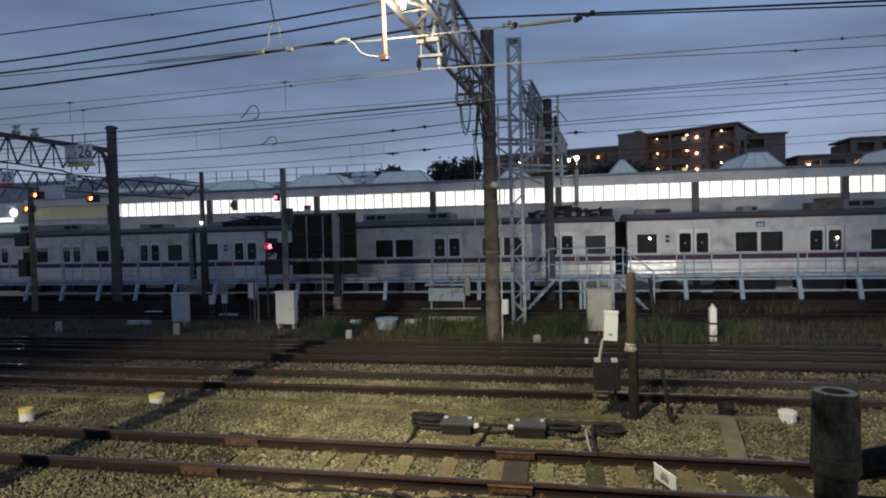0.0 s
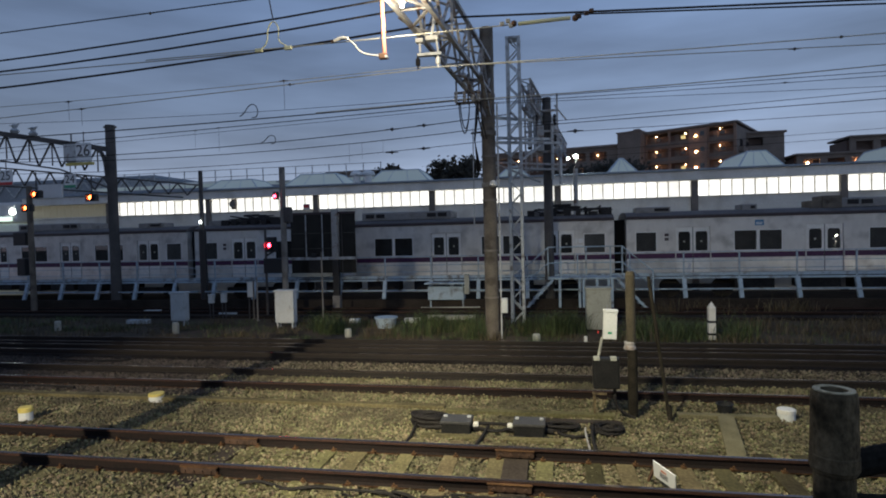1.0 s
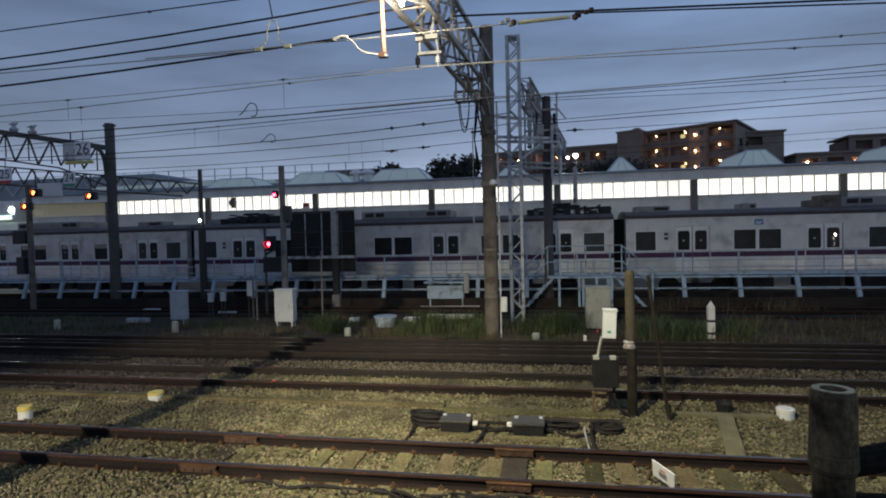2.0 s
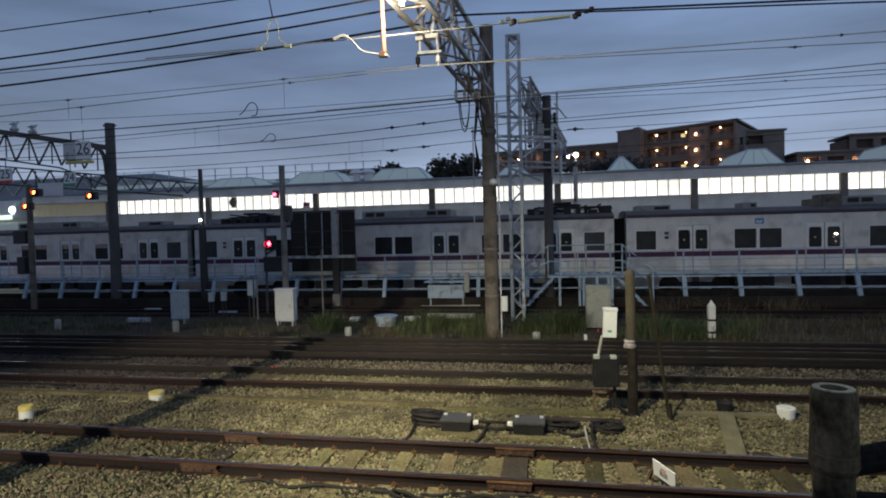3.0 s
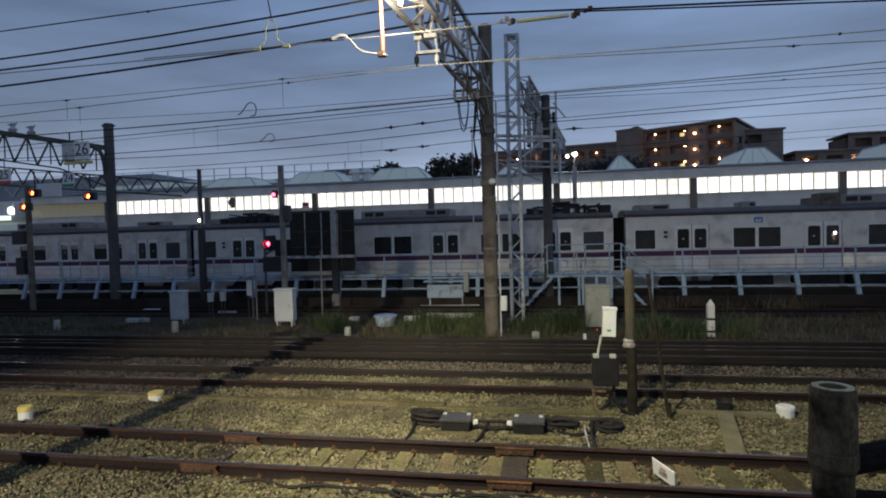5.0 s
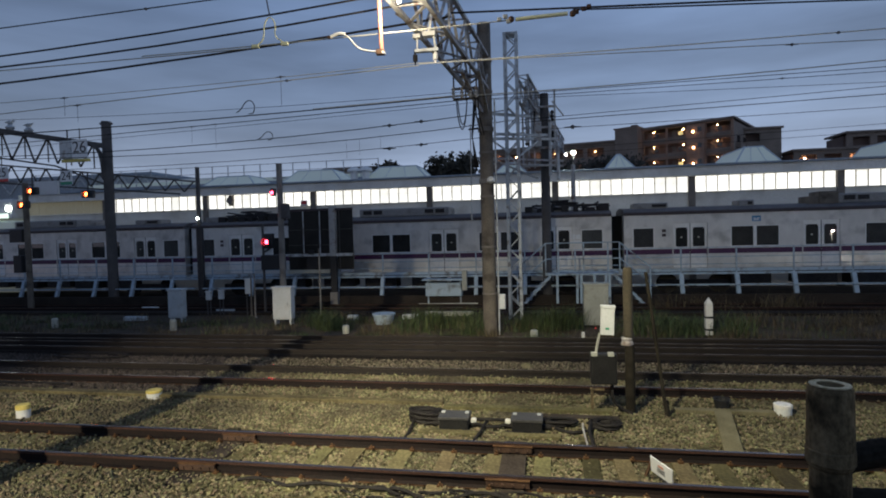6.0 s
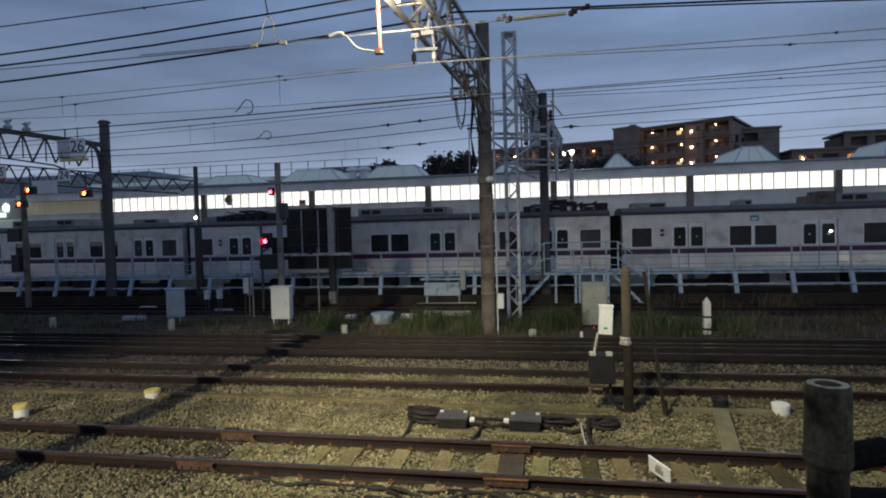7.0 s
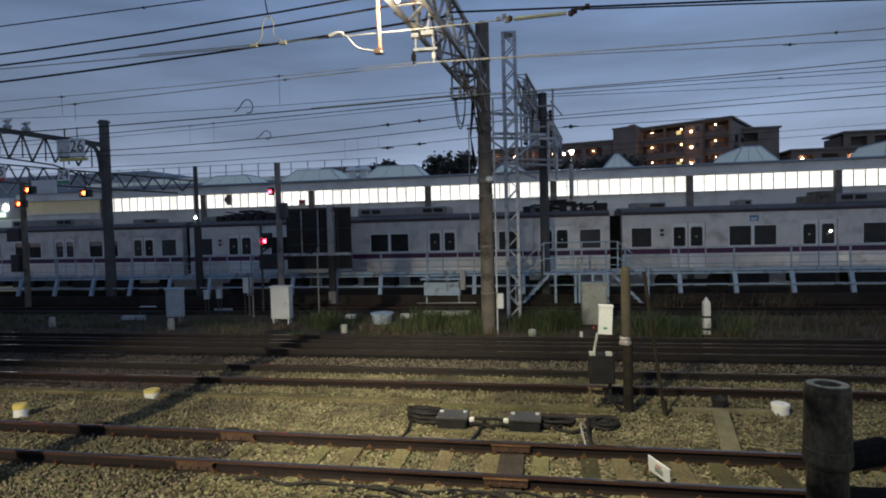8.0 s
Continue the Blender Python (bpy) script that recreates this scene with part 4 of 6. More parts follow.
def far_hall():
    """The pale hall with a roof railing behind the depot."""
    b = thing("industrial_hall", -62, 60, -0.9, "pale long hall with a railing along its flat roof", "hall")
    part("wall", box(bare(), 0, 0, 0.7, 44, 12, 9.6), FASCIA, b)
    part("coping", box(bare(), -0.2, -0.2, 9.6, 44.2, 12, 9.9), SHEDROOF, b)
    part("clerestory", box(bare(), 6, 1.5, 9.9, 43, 9, 10.5), SKYLIGHT, b)
    upper = part("upper_wall", box(bare(), -22, 2.5, 0.7, 14, 12, 11.6), HALLWALL, b, "grey upper storey")
    part("upper_roof", box(bare(), -22.2, 2.3, 11.6, 14.2, 12, 11.95), SHEDROOF, upper)
    for i in range(12):
        x = -21.5 + 3.0 * i
        brace = bar(bare(), (x, 2.4, 9.9), (x + 1.5, 2.4, 11.55), 0.14)
        part("wall_truss", bar(brace, (x + 1.5, 2.4, 11.55), (x + 3.0, 2.4, 9.9), 0.14), GALV, upper)
    part("side_wall", box(bare(), 14, 2.8, 9.9, 26, 9, 10.9), FASCIA, b, "pale stepped storey")
    post = None
    for i in range(23):
        if not post:
            post = part("rail_post", box(bare(), -0.04, -0.1, 9.9, 0.04, -0.02, 11.9), GALV, b)
        else:
            copy_part(post, (i * 2.0, 0, 0))
    for z in (11.0, 11.8):
        part("roof_rail", box(bare(), 0, -0.09, z, 44, -0.03, z + 0.06), GALV, b)
    return b


far_hall()


def far_tree(x, y, height, spread, seed):
    rng = random.Random(seed)
    t = thing("tree", x, y, -0.2, "dark leafy tree far behind the shed", "tree", "far trees")
    trunk = bare()
    rod(trunk, (0, 0, 0), (0, 0, height * 0.6), 0.35, 0.15, 8)
    for i in range(7):
        a = i * 2.4
        rod(trunk, (0, 0, height * (0.4 + 0.05 * i)), (spread * 0.6 * math.cos(a), spread * 0.6 * math.sin(a), height * (0.62 + 0.04 * i)), 0.12, 0.04, 6)
    part("trunk", trunk, BARK, t)
    crown = bare()
    for k in range(60):
        a, u = rng.uniform(0, 6.28), rng.random() ** 0.6
        c = Vector((math.cos(a) * u * spread, math.sin(a) * u * spread, height * rng.uniform(0.62, 0.95) - 0.25 * u * spread))
        for i in range(55):
            d = Vector((rng.gauss(0, 1), rng.gauss(0, 1), rng.gauss(0, 0.8))) * spread * 0.16
            n1 = Vector((rng.gauss(0, 1), rng.gauss(0, 1), rng.gauss(0, 1))).normalized()
            n2 = n1.orthogonal().normalized()
            r = rng.uniform(0.2, 0.42)
            p = c + d
            crown.faces.new([crown.verts.new(p + q * r) for q in (n1, n2 * 0.6, -n1, -n2 * 0.6)])
    part("crown", crown, FARLEAF, t)
    return t


far_tree(-13.4, 80, 14.6, 3.5, 1)
far_tree(-22.8, 80, 13.6, 2.4, 2)
far_tree(-19.0, 84, 12.6, 2.4, 3)
far_tree(9.0, 82, 13.0, 4.0, 4)
far_tree(4.5, 84, 12.6, 3.6, 5)


# ---- poles, catenary ----
def lattice(bm, corners, p, q, bays, w, face_w):
    """A four-chord lattice from p to q: corners are offsets of the chords, with zigzag bracing on each face."""
    p, q = Vector(p), Vector(q)
    for c in corners:
        bar(bm, p + Vector(c), q + Vector(c), w)
    for f_ in range(4):
        a, b = Vector(corners[f_]), Vector(corners[(f_ + 1) % 4])
        for i in range(bays):
            s, e = p.lerp(q, i / bays), p.lerp(q, (i + 1) / bays)
            bar(bm, s + (a if i % 2 else b), e + (b if i % 2 else a), face_w, face_w * 0.5)
            bar(bm, s + a, s + b, face_w, face_w * 0.5)
    return bm


def main_pole():
    p = thing("catenary_pole", -1.72, 16.9, -0.2, "brown concrete catenary pole with pipes and clamps", "catenary pole")
    bm = bare()
    lathe(bm, [(0.21, 0), (0.205, 3), (0.2, 9.22)], 20)
    part("shaft", bm, POLEBROWN, p, smooth=False)
    for z in (1.2, 2.6, 4.1, 5.4, 6.4, 7.2, 8.1):
        part("band", lathe(bare(), [(0.225, 0), (0.225, 0.06)], 16, 0, 0, z), COLUMN, p, "brown clamp band")
    part("pipe", tube(bare(), [(0.28, -0.1, 0.0), (0.28, -0.1, 7.0)], 0.025), GALV, p)
    part("drop_rod", tube(bare(), [(-0.5, 0.3, 6.35), (-0.52, 0.3, 3.4)], 0.016), GALV, p, "thin pale drop rod")
    part("drop_arm", bar(bare(), (-0.55, 0.3, 6.2), (0.0, 0.1, 6.2), 0.05), DARKPOLE, p)
    for z in (4.52, 6.05):
        part("clamp", lathe(bare(), [(0.235, 0), (0.235, 0.13)], 16, 0, 0, z), CONCRETE, p, "pale steel clamp")
    part("knob", lathe(bare(), [(0.05, 0), (0.12, 0.05), (0.1, 0.16), (0.03, 0.2)], 10, 0.14, -0.24, 4.5), INSUL, p, "pale insulator knob")
    part("junction_box", box(bare(), 0.3, -0.25, 0.78, 0.48, -0.1, 1.22, 0.02), WHITEBOX, p, "small white junction box")
    for k in range(5):
        tube_ = tube(bare(), [(-0.35 + 0.03 * k, -0.1, 5.0), (-0.38, -0.2 - 0.03 * k, 5.9), (-0.3, -0.1, 6.6 + 0.2 * k)], 0.018)
        part("cable", tube_, CABLE, p)
    return p


main_pole()


def portal_beam():
    b = thing("portal_beam", -1.9, 16.9, 7.1, "weathered steel lattice beam carrying overhead wires across the tracks", "catenary beam")
    corners = ((-0.3, 0, 0), (0.3, 0, 0), (0.3, 0, 0.95), (-0.3, 0, 0.95))
    p, q = Vector((0, 0.35, 0)), Vector((-1.25, -19, 0.0))
    for c in corners:
        part("chord", bar(bare(), p + Vector(c), q + Vector(c), 0.085), GREYSTEEL, b)
    bays = 22
    for f_ in range(4):
        a, c = Vector(corners[f_]), Vector(corners[(f_ + 1) % 4])
        for i in range(bays):
            s, e = p.lerp(q, i / bays), p.lerp(q, (i + 1) / bays)
            part("brace", bar(bare(), s + (a if i % 2 else c), e + (c if i % 2 else a), 0.06, 0.03), GREYSTEEL, b)
            if i % 2 == 0:
                part("batten", bar(bare(), s + a, s + c, 0.05, 0.03), GREYSTEEL, b)
    # knee brace down to the pole
    part("knee_brace", bar(bare(), (-0.2, -2.2, 0.0), (0.1, -0.15, -0.7), 0.08), GREYSTEEL, b)
    part("knee_brace", bar(bare(), (0.25, -2.2, 0.0), (0.25, -0.15, -0.7), 0.08), GREYSTEEL, b)
    return b


portal_beam()


def floodlight():
    f_ = thing("floodlight", -2.45, 3.2, 6.55, "floodlight hanging under the lattice beam", "floodlight")
    part("housing", lathe(bare(), [(0.26, 0.36), (0.24, 0.46), (0.06, 0.54)], 16), GALV, f_)
    part("bracket", bar(bare(), (0, 0, 0.5), (-0.1, 0, 0.6), 0.05), GALV, f_)
    g = thing("beam_lamp", -2.46, 9.75, 7.02, "small glaring lamp on the lower chord of the beam", "lamp")
    part("bulb", lathe(bare(), [(0.015, -0.06), (0.035, -0.045), (0.035, 0.0), (0.02, 0.02)], 12), WARMFLOOD, g, "glaring warm bulb")
    part("cap", lathe(bare(), [(0.07, 0.03), (0.06, 0.08), (0.02, 0.1)], 12), GALV, g)
    return f_


floodlight()


def steady_arm():
    s = thing("pull_off_bracket", -2.81, 9.75, 6.12, "salmon drop tube with a curved steady arm holding a wire", "bracket")
    part("drop_tube", rod(bare(), (0.01, 0, 0.0), (-0.02, 0, 1.3), 0.036, n=10), ORANGEROD, s, "salmon insulated drop tube")
    part("clamp", box(bare(), -0.09, -0.05, -0.03, 0.06, 0.05, 0.07, 0.02), IRON, s)
    part("bolt", rod(bare(), (0.05, -0.07, 0.0), (0.05, 0.07, 0.0), 0.022, n=8), INSUL, s)
    part("arm", tube(bare(), eased([(-0.06, 0, 0.03), (-0.42, 0, 0.1), (-0.56, 0, 0.3), (-0.68, 0, 0.4), (-0.8, 0, 0.41), (-0.96, 0, 0.36)]), 0.014), INSUL, s)
    part("insulator", tube(bare(), eased([(-0.66, 0, 0.39), (-0.78, 0, 0.42), (-0.93, 0, 0.37)]), 0.03, 8), INSUL, s, "white insulator")
    part("wire_clip", box(bare(), -0.99, -0.02, 0.34, -0.93, 0.02, 0.39, 0.008), IRON, s)
    return s


steady_arm()


def hanger_fitting():
    h = thing("insulator_bracket", -2.27, 11.4, 6.9, "cluster of white clamps and insulators hanging from the beam", "bracket")
    part("plate", box(bare(), -0.12, -0.1, 0.0, 0.14, 0.1, 0.09, 0.01), INSUL, h)
    part("plate", box(bare(), -0.33, -0.08, -0.02, -0.17, 0.08, 0.06, 0.01), INSUL, h)
    part("stay", tube(bare(), [(-0.25, 0, 0.0), (-0.25, 0, -0.26)], 0.018), INSUL, h)
    part("stay", tube(bare(), [(0.1, 0, 0.0), (0.13, 0, -0.26)], 0.022), INSUL, h)
    part("cross_bar", box(bare(), -0.3, -0.06, -0.3, 0.2, 0.06, -0.24, 0.01), GALV, h)
    for x, z in ((-0.3, -0.53), (0.12, -0.53)):
        bm = lathe(bare(), [(0.02, 0.3), (0.025, 0.2), (0.05, 0.18), (0.05, 0.06), (0.02, 0.05), (0.015, -0.02)], 10, x, 0, z)
        part("insulator", bm, CABLE if x < 0 else INSUL, h)
    part("stem", tube(bare(), [(0.0, 0, 0.1), (0.1, 0, 0.7)], 0.03), INSUL, h)
    part("stem", tube(bare(), [(-0.1, 0, 0.1), (-0.55, -0.5, 0.35)], 0.035), GREYSTEEL, h)
    return h


hanger_fitting()


def suspended_gear():
    g = thing("catenary_hanger", -2.1, 15.6, 6.9, "hanging frame with insulators and looping jumper cables", "bracket")
    for z in (0.28, -0.05, -0.33):
        part("cross_bar", bar(bare(), (-0.35, 0, z), (0.3, 0, z), 0.06), DARKPOLE, g)
    for x in (-0.35, -0.02, 0.28):
        part("upright", bar(bare(), (x, 0, 0.45), (x, 0, -0.38), 0.04), DARKPOLE, g)
    for x in (-0.36, -0.12, 0.12, 0.28):
        part("insulator", lathe(bare(), [(0.03, 0), (0.055, 0.05), (0.03, 0.1), (0.055, 0.15), (0.03, 0.2), (0.055, 0.25), (0.03, 0.3)], 10, x, -0.05, -0.32), GREYSTEEL, g)
    for x, w, d in ((-0.28, 0.3, 0.85), (-0.24, 0.26, 0.72)):
        part("jumper", tube(bare(), [(x + w * t / 14, -0.06, -0.33 - d * math.sin(math.pi * t / 14) ** 0.6) for t in range(15)], 0.016), CABLE, g)
    for x in (0.24, 0.32):
        part("cable", tube(bare(), [(x, -0.05, -0.3), (x + 0.02, -0.02, -0.8), (x + 0.14, 0.05, -1.35)], 0.02), CABLE, g)
    part("strut", bar(bare(), (-0.2, 0, 0.28), (0.35, 0.6, -0.6), 0.07), GREYSTEEL, g)
    return g


suspended_gear()


def lattice_tower():
    t = thing("lattice_mast", -1.1, 19.8, -0.2, "slender galvanised lattice mast", "lattice mast")
    h = 0.195
    for x in (-h, h):
        for y in (-h, h):
            part("chord", bar(bare(), (x, y, 0), (x, y, 9.78), 0.1), GALV, t)
    for i in range(24):
        z, s = i * 0.41, 1 if i % 2 else -1
        for y in (-h, h):
            part("brace", bar(bare(), (s * h, y, z), (-s * h, y, z + 0.41), 0.085, 0.03), GALV, t)
            part("brace", bar(bare(), (y, s * h, z), (y, -s * h, z + 0.41), 0.085, 0.03), GALV, t)
    for z, a, c in ((7.1, -0.75, 0.6), (6.25, -0.8, 1.5), (6.4, -0.6, 1.2)):
        part("cross_arm", bar(bare(), (a, -0.3, z), (c, 0.6, z), 0.09), GALV, t)
    part("knee", bar(bare(), (-0.7, -0.3, 6.2), (-0.1, -0.3, 5.75), 0.06), GALV, t)
    part("knee", bar(bare(), (0.9, 0.3, 6.2), (0.2, -0.1, 5.6), 0.06), GALV, t)
    part("cap", box(bare(), -0.25, -0.25, 9.76, 0.25, 0.25, 9.83), GALV, t)
    return t


lattice_tower()


def cross_gear():
    """The second pole with its stepped steelwork beside the lattice mast."""
    p = thing("catenary_pole", 0.0, 23.0, -0.2, "dark catenary pole with a cluster of brackets and insulators", "catenary pole")
    part("shaft", lathe(bare(), [(0.19, 0), (0.17, 8.45)], 14), DARKPOLE, p)
    part("beam", lattice(bare(), ((-0.2, 0, 0), (0.2, 0, 0), (0.2, 0, 0.8), (-0.2, 0, 0.8)), (-0.75, -3.0, 7.65), (0.95, 12.5, 7.65), 16, 0.075, 0.045), GREYSTEEL, p, "lattice beam running away from the mast")
    for z in (5.6, 6.3, 7.1, 7.9):
        part("cross_arm", bar(bare(), (-0.9, -0.2, z), (0.45, -0.2, z), 0.08), GREYSTEEL, p)
    for x in (-0.85, -0.62, -0.4, 0.4):
        part("upright", bar(bare(), (x, -0.2, 5.5), (x, -0.2, 8.4 + 0.4 * x), 0.07), GREYSTEEL, p)
    for x, z0, z1 in ((-0.68, 6.5, 8.95), (-0.48, 6.4, 8.8), (-0.3, 6.6, 8.5), (0.2, 5.2, 7.4), (0.5, 5.0, 6.4)):
        part("switch_rod", rod(bare(), (x, -0.3, z0), (x, -0.3, z1), 0.06, n=8), GALV, p)
    part("switch_case", box(bare(), -0.4, -0.5, 6.3, -0.12, -0.25, 7.3, 0.03), GREYSTEEL, p)
    for z in (5.55, 5.75):
        part("long_arm", bar(bare(), (-2.6, -1.2, z + 0.15), (0.7, -0.2, z), 0.07), GREYSTEEL, p)
    part("brace", bar(bare(), (-2.4, -1.2, 6.0), (-0.3, -0.2, 5.1), 0.06), GREYSTEEL, p)
    part("brace", bar(bare(), (0.3, -0.2, 8.1), (0.75, -0.2, 7.5), 0.05), GREYSTEEL, p)
    for x, z in ((-0.7, 7.2), (-0.35, 7.5), (0.3, 7.3), (-0.7, 6.4), (0.3, 6.5)):
        part("insulator", lathe(bare(), [(0.03, 0), (0.08, 0.08), (0.04, 0.14), (0.08, 0.22), (0.04, 0.28), (0.08, 0.36), (0.03, 0.44)], 10, x, -0.25, z), UNDER, p)
    return p


cross_gear()


def mast_lamp():
    m = thing("mast_lamp", 1.36, 29.2, 0.45, "slim lamp post with two glaring cool lamp heads", "lamp post")
    part("post", lathe(bare(), [(0.13, -0.65), (0.11, 5.6)], 12), GREYSTEEL, m)
    part("arm", bar(bare(), (-0.4, 0.1, 6.2), (0.1, 0.1, 6.32), 0.04), DARKPOLE, m)
    part("stem", tube(bare(), [(0, 0, 5.5), (0.05, 0.08, 6.3)], 0.04), DARKPOLE, m)
    for x, z, r in ((-0.35, 6.12, 0.06), (0.03, 6.2, 0.105)):
        h = part("lamp_head", lathe(bare(), [(r * 1.1, r * 0.7), (r * 1.0, r * 1.1), (r * 0.4, r * 1.4)], 14, x, -0.05, z), DARKPOLE, m)
        part("lamp_face", lathe(bare(), [(r * 0.3, -r * 0.9), (r * 0.8, -r * 0.6), (r, 0), (r * 0.8, r * 0.6), (r * 0.4, r * 0.68)], 14, x, -0.05, z), COOLLAMP, h, "glaring cool white lamp")
    return m


mast_lamp()


def left_gantry():
    g = thing("catenary_gantry", -19.85, 23.0, -0.2, "dark steel gantry with a lattice beam and signal signs", "gantry")
    part("pole", lathe(bare(), [(0.23, 0), (0.21, 8.55)], 14), DARKPOLE, g)
    p, q = Vector((0, 0, 7.42)), Vector((-9.0, -2.0, 8.98))
    part("top_chord", bar(bare(), p, q, 0.22), DARKPOLE, g)
    bm = bare()
    lo = Vector((0, 0, -1.25))
    bar(bm, p + Vector((-2.3, -0.5, -0.85)), q + lo, 0.07)
    bar(bm, p + Vector((-2.3, -0.5, -0.85)), Vector((0, 0, 5.6)), 0.07)
    for i in range(9):
        a = p.lerp(q, (i + 0.6) / 9)
        c = p.lerp(q, (i + 1.2) / 9) + lo * (0.9 if i < 2 else 1)
        bar(bm, a, c, 0.06), bar(bm, c, p.lerp(q, (i + 1.6) / 9), 0.06)
        bar(bm, a, p.lerp(q, (i + 0.6) / 9) + lo * 0.9, 0.04)
    part("bracing", bm, DARKPOLE, g)
    part("knee", tube(bare(), eased([(-1.6, -0.36, 7.7), (-0.6, -0.2, 7.55), (-0.2, -0.15, 7.1), (-0.1, -0.15, 5.9)]), 0.09, 8), DARKPOLE, g)
    part("pole_cap", box(bare(), -0.27, -0.1, 8.42, 0.27, 0.1, 8.5), DARKPOLE, g)
    for x in (-3.4, -4.2, -5.5, -5.9):
        k = -x / 9
        part("fitting", lathe(bare(), [(0.13, 0), (0.2, 0.1), (0.08, 0.25), (0.14, 0.35), (0.05, 0.42)], 10, x, -2.0 * k, 7.53 + 1.56 * k), GALV, g)
        part("fitting_arm", bar(bare(), (x - 0.25, -2.0 * k, 7.88 + 1.56 * k), (x + 0.25, -2.0 * k, 7.93 + 1.56 * k), 0.05), GALV, g)
    return g


left_gantry()


def writing(words, size, mat, parent, place, rx=90, rz=0):
    cu = bpy.data.curves.new("writing", "FONT")
    cu.body, cu.size, cu.align_x, cu.align_y, cu.extrude = words, size, "CENTER", "CENTER", 0.002
    tmp = new("writing", cu)
    me = bpy.data.meshes.new_from_object(tmp.evaluated_get(bpy.context.evaluated_depsgraph_get()))
    bpy.data.objects.remove(tmp)
    me.materials.append(mat)
    ob = new("numeral", me)
    ob.parent = parent
    ob.matrix_basis = pose(*place, rx, 0, rz)
    return ob


def number_sign(words, x, y, z, w, h, stripe, label):
    s = thing("number_sign", x, y, z, label, "sign", "track number signs")
    part("plate", box(bare(), -w / 2, 0, -h / 2, w / 2, 0.03, h / 2, 0.005), SIGNWHITE, s)
    writing(words, h * 0.85, SIGNDARK, s, (0, -0.006, 0.06))
    part("colour_band", box(bare(), -w / 2, -0.004, -h / 2, w / 2, -0.001, -h / 2 + 0.13), stripe, s)
    part("hanger", tube(bare(), [(0, 0.05, h / 2), (0, 0.05, h / 2 + 0.5)], 0.02), DARKPOLE, s)
    return s


number_sign("26", -20.22, 21.8, 6.96, 0.78, 0.84, SIGNWHITE, "white track number sign reading 26")
number_sign("25", -24.6, 22.0, 6.05, 0.75, 0.68, SIGNRED, "white track number sign reading 25 with a red band")
number_sign("24", -21.16, 22.0, 5.75, 0.6, 0.62, SIGNGREEN, "white track number sign reading 24 with a green band")


h_ = thing("signal_case", -20.95, 21.8, 6.96, "grey equipment case hung beside the number sign", "case")
part("case", box(bare(), -0.3, 0, -0.4, 0.3, 0.3, 0.4, 0.03), GALV, h_)
part("orange_strip", box(bare(), -0.2, -0.02, -0.56, 1.2, 0.1, -0.44, 0.01), CUPYELLOW, h_)
part("hanger", tube(bare(), [(0, 0.15, 0.4), (0, 0.15, 0.9)], 0.03), DARKPOLE, h_)


def wire(label, p, q, sag, r, mat, group="overhead wires"):
    return tagged(part("overhead_wire", tube(bare(), sag_line(p, q, sag), r, 5), mat), label, "wire", group)


